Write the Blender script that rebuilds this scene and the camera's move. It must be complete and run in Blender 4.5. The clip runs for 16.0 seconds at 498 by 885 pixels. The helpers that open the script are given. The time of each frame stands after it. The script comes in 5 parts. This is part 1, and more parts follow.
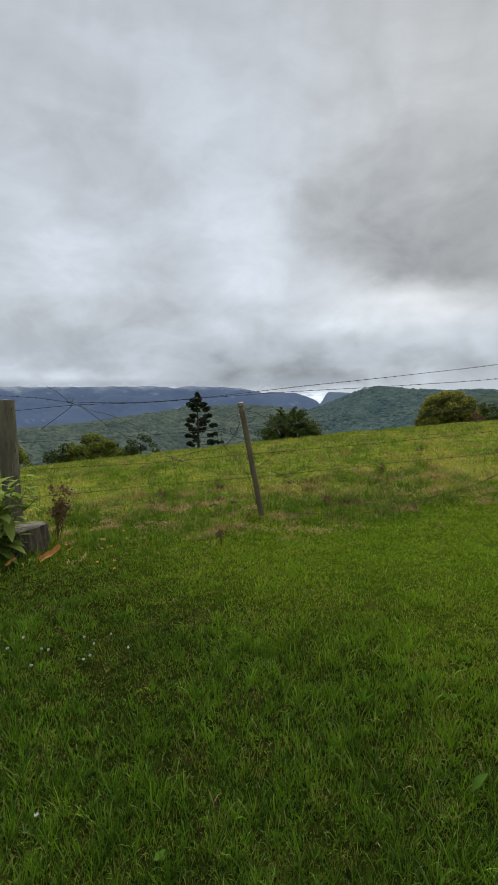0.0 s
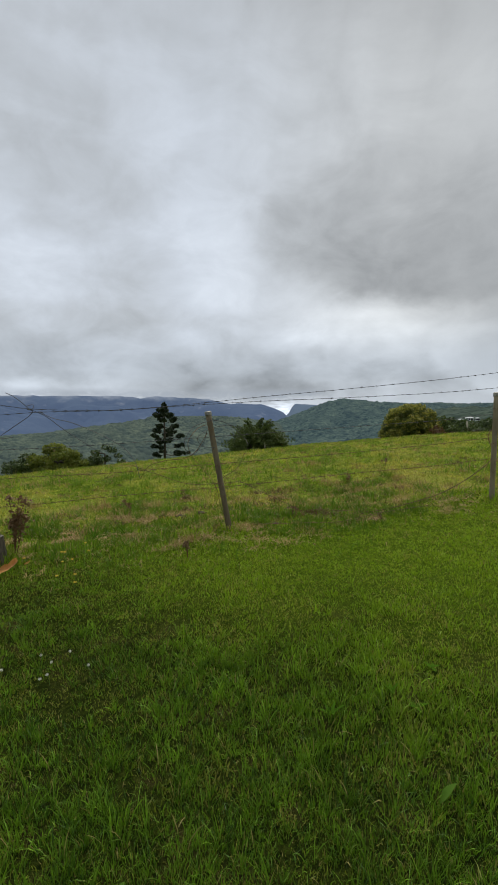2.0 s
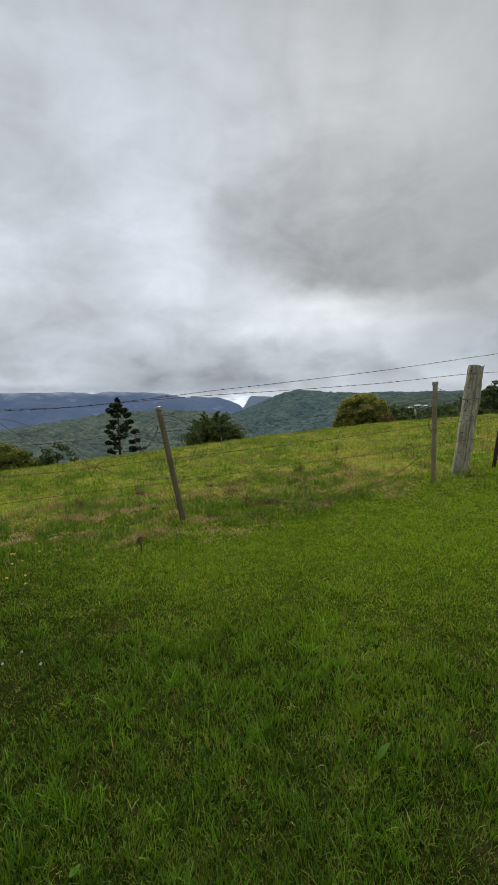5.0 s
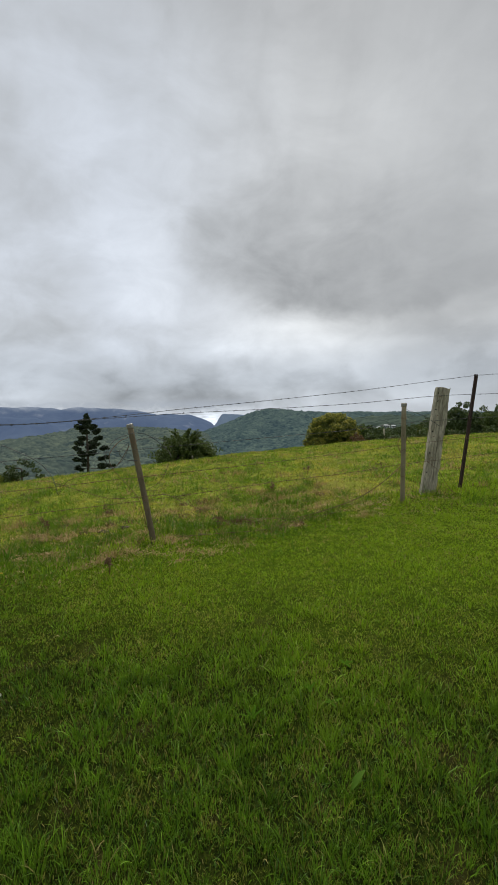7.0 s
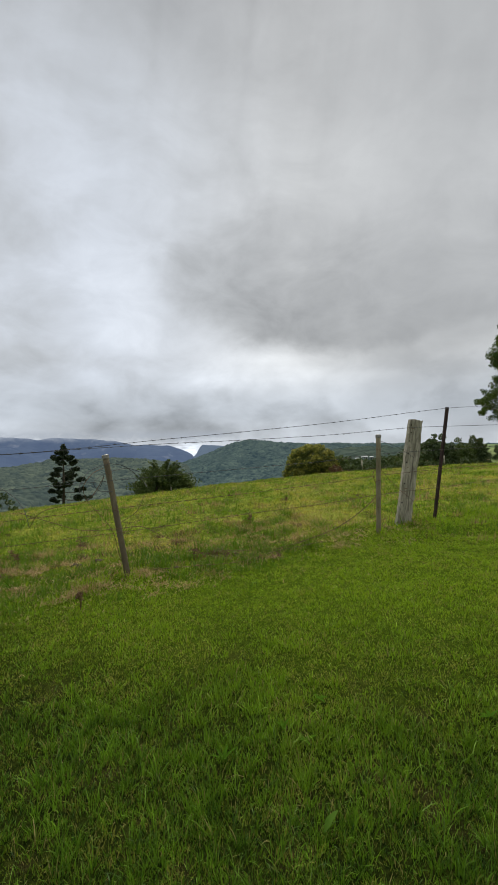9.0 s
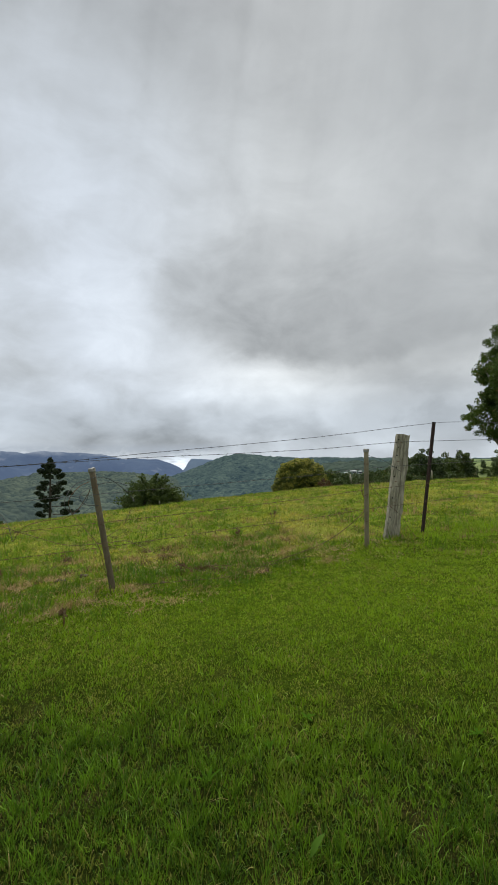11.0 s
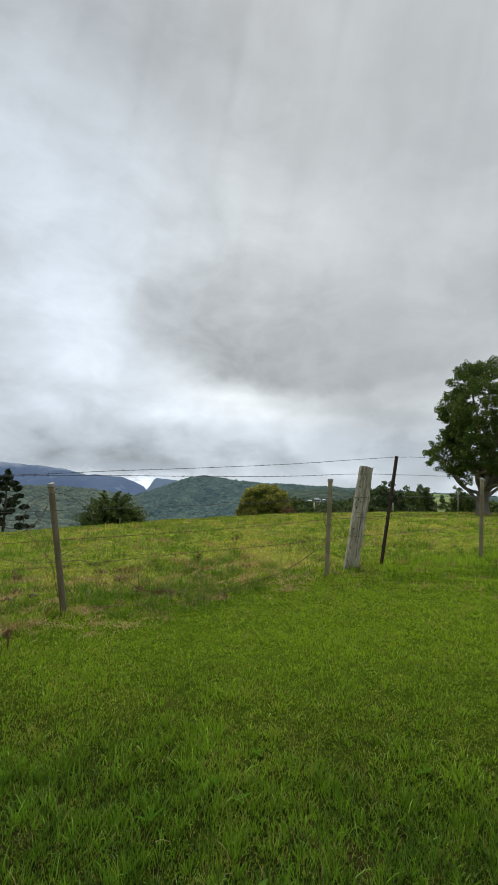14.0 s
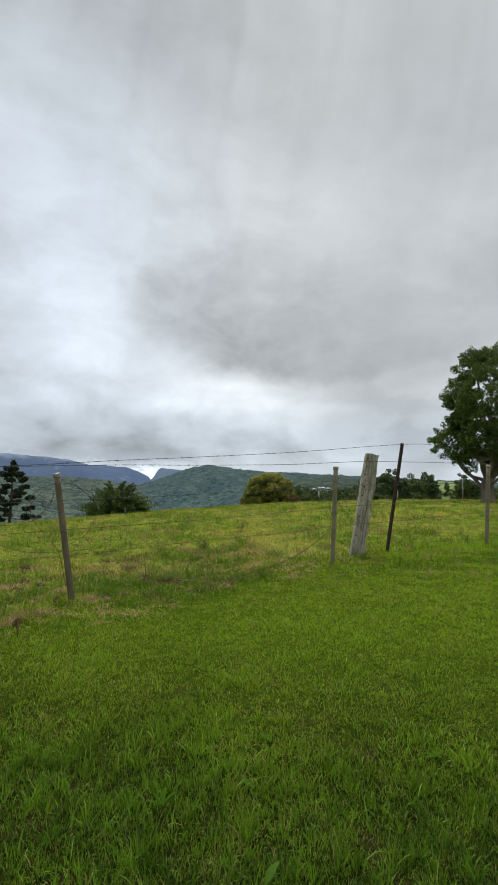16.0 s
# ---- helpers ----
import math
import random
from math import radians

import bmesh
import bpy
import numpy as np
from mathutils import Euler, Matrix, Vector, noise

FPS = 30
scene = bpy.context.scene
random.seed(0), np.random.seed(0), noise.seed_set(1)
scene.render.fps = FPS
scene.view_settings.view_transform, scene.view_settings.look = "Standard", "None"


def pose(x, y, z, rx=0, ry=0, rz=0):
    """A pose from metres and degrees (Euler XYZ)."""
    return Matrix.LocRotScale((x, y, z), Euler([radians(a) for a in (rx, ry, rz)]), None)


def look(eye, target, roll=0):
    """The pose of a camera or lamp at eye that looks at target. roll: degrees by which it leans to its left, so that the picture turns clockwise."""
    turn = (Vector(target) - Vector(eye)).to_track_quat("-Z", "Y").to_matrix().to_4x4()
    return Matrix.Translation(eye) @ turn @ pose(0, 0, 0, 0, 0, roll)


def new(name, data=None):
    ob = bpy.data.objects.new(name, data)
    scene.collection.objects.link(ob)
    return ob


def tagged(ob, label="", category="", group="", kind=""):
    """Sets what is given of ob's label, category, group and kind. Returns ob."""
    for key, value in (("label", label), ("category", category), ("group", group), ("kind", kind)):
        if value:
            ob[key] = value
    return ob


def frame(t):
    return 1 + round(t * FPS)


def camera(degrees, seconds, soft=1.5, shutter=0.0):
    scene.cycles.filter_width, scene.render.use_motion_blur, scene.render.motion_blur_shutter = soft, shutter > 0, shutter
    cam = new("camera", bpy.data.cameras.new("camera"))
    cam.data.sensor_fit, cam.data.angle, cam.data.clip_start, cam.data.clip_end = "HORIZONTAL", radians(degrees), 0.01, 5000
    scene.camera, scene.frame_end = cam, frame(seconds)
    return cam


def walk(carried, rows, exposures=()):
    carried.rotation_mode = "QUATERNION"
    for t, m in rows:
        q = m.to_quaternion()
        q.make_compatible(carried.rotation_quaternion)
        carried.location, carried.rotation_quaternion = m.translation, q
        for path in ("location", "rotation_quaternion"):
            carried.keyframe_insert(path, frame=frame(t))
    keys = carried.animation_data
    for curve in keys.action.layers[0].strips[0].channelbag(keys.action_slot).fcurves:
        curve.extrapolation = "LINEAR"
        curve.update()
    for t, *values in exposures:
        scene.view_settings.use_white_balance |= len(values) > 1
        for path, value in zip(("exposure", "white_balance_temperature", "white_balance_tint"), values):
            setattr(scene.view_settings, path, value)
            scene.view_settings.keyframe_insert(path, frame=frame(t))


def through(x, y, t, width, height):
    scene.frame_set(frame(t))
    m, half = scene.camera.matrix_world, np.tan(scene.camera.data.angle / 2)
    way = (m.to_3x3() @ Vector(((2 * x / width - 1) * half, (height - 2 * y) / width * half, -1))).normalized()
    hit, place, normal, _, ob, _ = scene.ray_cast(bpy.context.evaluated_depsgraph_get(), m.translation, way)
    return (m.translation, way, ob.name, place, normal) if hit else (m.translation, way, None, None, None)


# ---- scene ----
# The camera: hand-held on a lawn, turning slowly to the right with a few centimetres of drift.
cam = camera(56.64, 16.0, soft=1.0)
PATH = [
    # seconds, x, y, z, yaw, pitch, roll
    (0.0, -0.038, 0.020, 1.510, 0.00, -5.22, 0.91),
    (0.5, -0.071, 0.040, 1.518, 0.75, -4.48, 0.86),
    (1.0, -0.053, 0.042, 1.498, -2.68, -4.10, 0.36),
    (1.5, -0.031, 0.051, 1.491, -4.58, -4.11, 0.34),
    (2.0, -0.041, 0.058, 1.491, -4.04, -3.89, 0.32),
    (2.5, -0.085, 0.066, 1.490, -1.19, -3.70, 0.17),
    (3.0, -0.096, 0.086, 1.487, 0.96, -4.19, 0.18),
    (3.5, -0.106, 0.070, 1.485, 1.67, -4.94, 0.09),
    (4.0, -0.099, 0.019, 1.495, -0.84, -5.20, -0.12),
    (4.5, -0.052, -0.041, 1.500, -5.46, -5.05, 0.59),
    (5.0, 0.015, -0.026, 1.499, -9.45, -4.88, 1.73),
    (7.5, 0.002, -0.006, 1.509, -13.33, -1.85, 1.08),
    (8.0, 0.028, -0.027, 1.506, -13.91, -0.82, 1.28),
    (8.5, 0.030, -0.036, 1.502, -14.76, 0.16, 1.07),
    (9.0, 0.032, -0.037, 1.506, -15.47, 1.06, 0.88),
    (11.5, 0.048, -0.030, 1.502, -17.21, 3.03, 0.55),
    (12.0, 0.054, -0.038, 1.510, -17.96, 3.32, 0.29),
    (12.5, 0.072, -0.040, 1.507, -19.23, 3.75, -0.24),
    (13.0, 0.056, -0.032, 1.511, -19.96, 4.50, -1.15),
    (13.5, 0.044, -0.035, 1.513, -20.36, 5.23, -1.91),
    (14.0, 0.050, -0.034, 1.514, -21.10, 5.76, -2.40),
    (14.5, 0.061, -0.026, 1.509, -21.91, 5.84, -2.52),
    (15.0, 0.069, -0.020, 1.505, -22.07, 5.57, -2.42),
    (15.5, 0.054, -0.019, 1.509, -21.37, 5.01, -2.23),
    (16.0, 0.044, -0.010, 1.505, -20.58, 4.40, -1.89),
]
# the picture brightens and cools a little as the view swings to the right
EXPOSURES = [(0.0, 0.0, 6400, 9), (5.0, 0.04, 6450, 9.5), (9.0, 0.10, 6500, 10), (11.3, 0.15, 6400, 8), (12.5, 0.22, 6370, 7.5), (16.0, 0.24, 6350, 7.5)]
walk(cam, [(t, pose(x, y, z, 90 + pitch, roll, yaw)) for t, x, y, z, yaw, pitch, roll in PATH], EXPOSURES)

EYE = 1.5          # height of the lens over the lawn under it


# ---- node helpers ----
class Nodes:
    """Short-hand for building a node tree."""

    def __init__(self, tree):
        self.tree = tree
        tree.nodes.clear()

    def add(self, kind, **props):
        n = self.tree.nodes.new(kind)
        for key, value in props.items():
            setattr(n, key, value)
        return n

    def put(self, socket, value):
        if isinstance(value, bpy.types.NodeSocket):
            self.tree.links.new(value, socket)
        else:
            socket.default_value = value

    def math(self, op, a, b=0.0, c=0.0):
        n = self.add("ShaderNodeMath", operation=op)
        for i, v in enumerate((a, b, c)):
            self.put(n.inputs[i], v)
        return n.outputs[0]

    def vmath(self, op, a, b=(0, 0, 0), scale=1.0):
        n = self.add("ShaderNodeVectorMath", operation=op)
        self.put(n.inputs[0], a)
        self.put(n.inputs[1], b)
        self.put(n.inputs[3], scale)
        return n.outputs[0]

    def mix(self, fac, a, b, blend="MIX"):
        n = self.add("ShaderNodeMix", data_type="RGBA", blend_type=blend)
        self.put(n.inputs["Factor"], fac)
        self.put(n.inputs["A"], a if isinstance(a, bpy.types.NodeSocket) else (*a, 1))
        self.put(n.inputs["B"], b if isinstance(b, bpy.types.NodeSocket) else (*b, 1))
        return n.outputs["Result"]

    def noise(self, vec, scale, detail=4.0, rough=0.55, distort=0.0):
        n = self.add("ShaderNodeTexNoise")
        if vec is not None:
            self.put(n.inputs["Vector"], vec)
        n.inputs["Scale"].default_value = scale
        n.inputs["Detail"].default_value = detail
        n.inputs["Roughness"].default_value = rough
        n.inputs["Distortion"].default_value = distort
        return n.outputs["Fac"]

    def ramp(self, fac, lo, hi, a=0.0, b=1.0):
        n = self.add("ShaderNodeMapRange", interpolation_type="SMOOTHSTEP")
        for i, v in enumerate((fac, lo, hi, a, b)):
            self.put(n.inputs[i], v)
        return n.outputs[0]


# ---- sky: a low overcast with a bright break over the valley ----
SUN_AZ, SUN_EL = 14.0, 60.0
world = bpy.data.worlds.new("overcast")
scene.world = world
world.use_nodes = True
N = Nodes(world.node_tree)
direction = N.add("ShaderNodeTexCoord").outputs["Generated"]
sep = N.add("ShaderNodeSeparateXYZ")
N.put(sep.inputs[0], direction)
dx, dy, dz = sep.outputs
azimuth = N.math("MULTIPLY", N.math("ARCTAN2", dx, dy), 57.29578)
elevation = N.math("MULTIPLY", N.math("ARCSINE", dz), 57.29578)
# the cloud forms, a little flattened
deck = N.vmath("MULTIPLY", direction, (1.0, 1.0, 1.7))
billow = N.noise(deck, 7.0, 8.0, 0.57, 0.35)
broad = N.noise(deck, 3.2, 3.0, 0.45, 0.0)
puff = N.noise(N.vmath("ADD", deck, (5.0, 2.0, 9.0)), 15.0, 5.0, 0.55, 0.3)
# rounded heads of the low clouds
heads = N.add("ShaderNodeTexVoronoi", feature="SMOOTH_F1")
heads.inputs["Scale"].default_value = 8.0
N.put(heads.inputs["Vector"], N.vmath("ADD", N.vmath("MULTIPLY", direction, (1.0, 1.0, 1.9)), N.vmath("SCALE", N.vmath("ADD", N.add("ShaderNodeTexNoise").outputs["Color"], (-0.5, -0.5, -0.5)), scale=0.10)))
puff = N.math("ADD", N.math("MULTIPLY", puff, 0.55), N.math("MULTIPLY", N.ramp(heads.outputs["Distance"], 0.75, 0.15), 0.45))
comb2 = N.add("ShaderNodeCombineXYZ")
N.put(comb2.inputs[0], N.math("MULTIPLY", azimuth, 0.07))
N.put(comb2.inputs[1], N.math("MULTIPLY", elevation, 0.30))
band = N.noise(comb2.outputs[0], 1.6, 5.0, 0.5, 0.4)
warp_a = N.noise(deck, 5.0, 5.0, 0.55)
comb3 = N.vmath("ADD", deck, (13.1, 4.7, 2.0))
warp_b = N.noise(comb3, 5.5, 5.0, 0.55)
az_w = N.math("ADD", azimuth, N.math("MULTIPLY", N.math("SUBTRACT", warp_a, 0.5), 10.0))
el_w = N.math("ADD", elevation, N.math("MULTIPLY", N.math("SUBTRACT", warp_b, 0.5), 7.0))


def blob(a, e, sa, se, weight, warped=True):
    """A soft lighter or darker part of the cloud, at an azimuth and elevation in degrees."""
    u = N.math("DIVIDE", N.math("SUBTRACT", az_w if warped else azimuth, a), sa)
    v = N.math("DIVIDE", N.math("SUBTRACT", el_w if warped else elevation, e), se)
    s = N.math("ADD", N.math("MULTIPLY", u, u), N.math("MULTIPLY", v, v))
    return N.math("MULTIPLY", N.math("EXPONENT", N.math("MULTIPLY", s, -1.0)), weight)


CLOUDS = [
    (18, 10.0, 11, 2.4, 0.26), (9, 12.5, 6, 3.4, 0.05), (-1, 14, 7, 4, 0.09), (1, 20, 6, 8, 0.09),
    (-22, 15, 9, 4, 0.14), (-23, 3.0, 9, 0.8, 0.12), (36, 12, 15, 6, -0.09), (32, 27, 14, 6, 0.04), (34, 7, 16, 3, -0.05), (25, 46, 28, 10, -0.06), (44, 28, 24, 26, -0.04), (0, 38, 12, 10, 0.04), (4, 28, 13, 8, 0.05), (0, 47, 20, 8, -0.14), (2, 7, 12, 4, -0.05), (-27, 9, 9, 5, -0.06), (54, 26, 20, 25, -0.06),
    (34, 42, 22, 16, -0.04), (-13, 25, 10, 4, -0.06), (-10, 6.5, 18, 2, -0.07), (6, 5, 14, 1.6, -0.07), (0, 3.2, 14, 1.5, -0.10), (0, 2.6, 20, 1.7, -0.15, False), (27, 3.6, 14, 1.6, -0.06),
]
light = N.math("ADD", 0.60, N.math("MULTIPLY", N.ramp(elevation, 56.0, 80.0), 2.3))
for c in CLOUDS:
    light = N.math("ADD", light, blob(*c))
light = N.math("ADD", light, N.math("MULTIPLY", blob(8.1, 0.1, 2.0, 1.0, 0.55, False), N.ramp(N.noise(comb2.outputs[0], 9.0, 5.0, 0.6), 0.25, 0.65)))
calm = N.math("MULTIPLY", N.ramp(elevation, 48.0, 16.0, 0.45, 1.0), N.ramp(azimuth, 36.0, 16.0, 0.5, 1.0))
light = N.math("ADD", light, N.math("MULTIPLY", N.math("MULTIPLY", N.math("SUBTRACT", billow, 0.5), calm), 0.47))
light = N.math("ADD", light, N.math("MULTIPLY", N.math("SUBTRACT", broad, 0.5), 0.14))
low = N.ramp(elevation, 18.0, 3.0)
light = N.math("ADD", light, N.math("MULTIPLY", N.math("MULTIPLY", N.math("SUBTRACT", N.ramp(puff, 0.36, 0.66), 0.20), low), 0.11))
# faint streaks falling from the deck
comb4 = N.add("ShaderNodeCombineXYZ")
N.put(comb4.inputs[0], N.math("ADD", N.math("MULTIPLY", azimuth, 0.16), N.math("MULTIPLY", elevation, -0.035)))
N.put(comb4.inputs[1], N.math("MULTIPLY", elevation, 0.02))
streak = N.noise(comb4.outputs[0], 0.9, 3.0, 0.45, 1.2)
light = N.math("ADD", light, N.math("MULTIPLY", N.math("MULTIPLY", N.math("SUBTRACT", streak, 0.5), N.ramp(elevation, 16.0, 34.0)), 0.12))
low = N.ramp(elevation, 7.0, 1.0)
light = N.math("ADD", light, N.math("MULTIPLY", N.math("MULTIPLY", N.math("SUBTRACT", band, 0.5), low), 0.15))
# one darker mass of cloud with a firm near edge
edge_a = N.math("ADD", azimuth, N.math("MULTIPLY", N.math("SUBTRACT", warp_a, 0.5), 6.0))
edge_e = N.math("ADD", elevation, N.math("MULTIPLY", N.math("SUBTRACT", warp_b, 0.5), 6.0))
u = N.math("DIVIDE", N.math("SUBTRACT", edge_a, 30.0), 25.0)
v = N.math("DIVIDE", N.math("SUBTRACT", edge_e, 21.0), 9.0)
mass = N.ramp(N.math("ADD", N.math("MULTIPLY", u, u), N.math("MULTIPLY", v, v)), 1.15, 0.70)
mass = N.math("MULTIPLY", mass, N.ramp(azimuth, 44.0, 16.0, 0.35, 1.0))
mass = N.math("MULTIPLY", mass, N.ramp(edge_e, 31.0, 21.0))
light = N.math("SUBTRACT", light, N.math("MULTIPLY", mass, 0.16))
light = N.math("MAXIMUM", light, 0.16)
cool = N.ramp(azimuth, 26.0, -4.0)
# thin cloud over the valley lets some blue through
thick = N.ramp(light, 0.75, 0.40)
tint = N.mix(cool, (0.975, 1.0, 1.01), N.mix(thick, (0.925, 0.99, 1.085), (0.955, 1.0, 1.04)))
tint = N.mix(N.ramp(elevation, 12.0, 4.0, 0.0, 0.8), tint, (0.90, 0.985, 1.10))
grey = N.vmath("SCALE", tint, scale=light)
sky = N.add("ShaderNodeTexSky", sky_type="NISHITA", sun_disc=False, sun_elevation=radians(SUN_EL), sun_rotation=radians(SUN_AZ))
thin = N.vmath("SCALE", sky.outputs[0], scale=0.06)
back = N.add("ShaderNodeBackground")
N.put(back.inputs[0], N.mix(0.93, thin, grey))
back.inputs[1].default_value = 1.0
N.put(N.add("ShaderNodeOutputWorld").inputs[0], back.outputs[0])

sun = new("sun", bpy.data.lights.new("sun", "SUN"))
sun.data.energy, sun.data.angle, sun.data.color = 2.6, radians(20), (1.0, 0.95, 0.86)
a, e = radians(SUN_AZ), radians(SUN_EL)
sun.matrix_world = look((math.sin(a) * math.cos(e) * 50, math.cos(a) * math.cos(e) * 50, math.sin(e) * 50), (0, 0, 0))


# ---- materials ----
def material(name):
    m = bpy.data.materials.new(name)
    m.use_nodes = True
    return m, Nodes(m.node_tree)


def finish(N, shader):
    N.put(N.add("ShaderNodeOutputMaterial").inputs[0], shader)


def bsdf(N, color, rough=0.7, metal=0.0, normal=None, spec=0.5):
    n = N.add("ShaderNodeBsdfPrincipled")
    N.put(n.inputs["Base Color"], color if isinstance(color, bpy.types.NodeSocket) else (*color, 1))
    N.put(n.inputs["Roughness"], rough)
    n.inputs["Metallic"].default_value = metal
    n.inputs["Specular IOR Level"].default_value = spec
    if normal is not None:
        N.put(n.inputs["Normal"], normal)
    return n.outputs[0]


def bump(N, height, strength=0.4, distance=0.01):
    n = N.add("ShaderNodeBump")
    n.inputs["Strength"].default_value, n.inputs["Distance"].default_value = strength, distance
    N.put(n.inputs["Height"], height)
    return n.outputs[0]


def place(N):
    return N.add("ShaderNodeNewGeometry").outputs["Position"]


def island(N):
    return N.add("ShaderNodeNewGeometry").outputs["Random Per Island"]


def leafy(name, dark, light, dry=(0.2, 0.15, 0.06), dry_share=0.05, patch=0.6, through=0.35, rough=0.55, spec=0.3):
    """Leaves or blades: a colour between two greens, leaf by leaf and in patches, a few dry ones, some light let through."""
    m, N = material(name)
    r = island(N)
    f = N.noise(place(N), patch, 3.0)
    mixed = N.math("ADD", N.math("MULTIPLY", r, 0.55), N.math("MULTIPLY", N.ramp(f, 0.3, 0.7), 0.45))
    col = N.mix(mixed, dark, light)
    r2 = N.math("FRACT", N.math("MULTIPLY", r, 57.31))
    col = N.mix(N.ramp(r2, 1.0 - dry_share, 1.0 - dry_share + 0.01), col, dry)
    t = N.add("ShaderNodeBsdfTranslucent")
    N.put(t.inputs[0], N.mix(0.35, col, (light[0] * 1.5, light[1] * 1.5, light[2])))
    mx = N.add("ShaderNodeMixShader")
    mx.inputs[0].default_value = through
    N.put(mx.inputs[1], bsdf(N, col, rough, spec=spec))
    N.put(mx.inputs[2], t.outputs[0])
    finish(N, mx.outputs[0])
    return m


def grass_material(name, dark, light, gold, gold_lo, gold_hi, dry_share, patchy=0.4, lit_growth=False, brown=0.0, spread=1.6, gloss=0.15, through=0.4, lit=(0.26, 0.38, 0.02)):
    """Grass: dark and light greens, golden patches over the ground, single dry blades."""
    m, N = material(name)
    p = place(N)
    r = island(N)
    fine = N.noise(p, 9.0, 3.0, 0.6)
    mid = N.noise(p, 1.7, 4.0, 0.6)
    wide = N.noise(p, 0.45, 4.0, 0.6)
    mixed = N.math("ADD", N.math("MULTIPLY", N.math("POWER", r, spread), 0.65), N.math("MULTIPLY", N.ramp(fine, 0.38, 0.66), 0.35))
    col = N.mix(mixed, dark, light)
    col = N.mix(N.math("MULTIPLY", N.ramp(mid, 0.52, 0.36), patchy), col, (dark[0] * 0.8, dark[1] * 0.85, dark[2]))
    if lit_growth:
        # yellower growth where mown short towards the fence, painted brighter in place of light
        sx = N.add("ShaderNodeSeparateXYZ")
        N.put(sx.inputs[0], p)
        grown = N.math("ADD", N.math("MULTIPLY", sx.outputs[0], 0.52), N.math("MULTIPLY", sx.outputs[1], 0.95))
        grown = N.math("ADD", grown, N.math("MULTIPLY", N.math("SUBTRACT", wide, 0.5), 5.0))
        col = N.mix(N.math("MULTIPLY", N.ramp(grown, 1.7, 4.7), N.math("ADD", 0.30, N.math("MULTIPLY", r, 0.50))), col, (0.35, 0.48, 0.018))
    if brown:
        worn = N.noise(N.vmath("ADD", p, (31.0, 7.0, 0.0)), 3.4, 4.0, 0.65)
        col = N.mix(N.math("MULTIPLY", N.ramp(worn, 0.58, 0.68), brown), col, (0.22, 0.16, 0.06))
    both = N.math("ADD", N.math("MULTIPLY", wide, 0.6), N.math("MULTIPLY", mid, 0.4))
    col = N.mix(N.math("MULTIPLY", N.ramp(both, gold_lo, gold_hi), 0.8), col, gold)
    r2 = N.math("FRACT", N.math("MULTIPLY", r, 91.7))
    col = N.mix(N.ramp(r2, 1.0 - dry_share, 1.0 - dry_share + 0.01), col, (0.25, 0.205, 0.065))
    t = N.add("ShaderNodeBsdfTranslucent")
    N.put(t.inputs[0], N.mix(0.3, col, lit))
    mx = N.add("ShaderNodeMixShader")
    mx.inputs[0].default_value = through
    N.put(mx.inputs[1], bsdf(N, col, 0.5, spec=gloss))
    N.put(mx.inputs[2], t.outputs[0])
    finish(N, mx.outputs[0])
    return m


def mottled(name, colors, scale, rough=0.8, metal=0.0, relief=0.3, dist=0.01, stretch=(1, 1, 1), fine=9.0, spec=0.4):
    """A solid surface in two or three tones: broad stains, fine grain and relief, along the object's own axes."""
    m, N = material(name)
    co = N.add("ShaderNodeTexCoord").outputs["Object"]
    v = N.vmath("MULTIPLY", co, stretch)
    a = N.noise(v, scale, 5.0, 0.6, 0.2)
    b = N.noise(v, scale * fine, 4.0, 0.65)
    col = N.mix(N.ramp(a, 0.35, 0.65), colors[0], colors[1])
    col = N.mix(N.math("MULTIPLY", N.ramp(b, 0.5, 0.75), 0.7), col, colors[-1])
    h = N.math("ADD", N.math("MULTIPLY", a, 0.5), b)
    finish(N, bsdf(N, col, rough, metal, bump(N, h, relief, dist), spec))
    return m


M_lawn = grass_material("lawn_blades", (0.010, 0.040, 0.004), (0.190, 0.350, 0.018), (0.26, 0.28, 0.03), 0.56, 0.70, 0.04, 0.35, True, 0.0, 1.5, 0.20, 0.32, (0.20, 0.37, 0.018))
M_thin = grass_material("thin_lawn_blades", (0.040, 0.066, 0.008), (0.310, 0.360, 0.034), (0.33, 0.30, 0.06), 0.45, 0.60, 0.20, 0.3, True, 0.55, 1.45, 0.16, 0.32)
M_pasture = grass_material("pasture_blades", (0.052, 0.110, 0.006), (0.360, 0.480, 0.022), (0.50, 0.41, 0.070), 0.46, 0.60, 0.14, 0.75, False, 0.45)
M_tussock = grass_material("tussock_blades", (0.026, 0.076, 0.006), (0.150, 0.265, 0.015), (0.26, 0.30, 0.03), 0.5, 0.7, 0.08, 0.2)
M_straw = leafy("straw", (0.17, 0.105, 0.04), (0.44, 0.32, 0.13), dry_share=0.0, through=0.2)
M_pipe = mottled("weathered_pipe", [(0.15, 0.125, 0.070), (0.24, 0.205, 0.125), (0.075, 0.050, 0.028)], 6, 0.75, 0.08, 0.25, 0.003, (1, 1, 0.25))
M_pipe_dark = mottled("rust_stained_pipe", [(0.085, 0.066, 0.036), (0.15, 0.122, 0.070), (0.05, 0.034, 0.018)], 6, 0.8, 0.05, 0.25, 0.003, (1, 1, 0.25))
M_cap = mottled("zinc_cap", [(0.20, 0.19, 0.16), (0.28, 0.27, 0.24), (0.11, 0.10, 0.08)], 20, 0.5, 0.5, 0.2, 0.002)
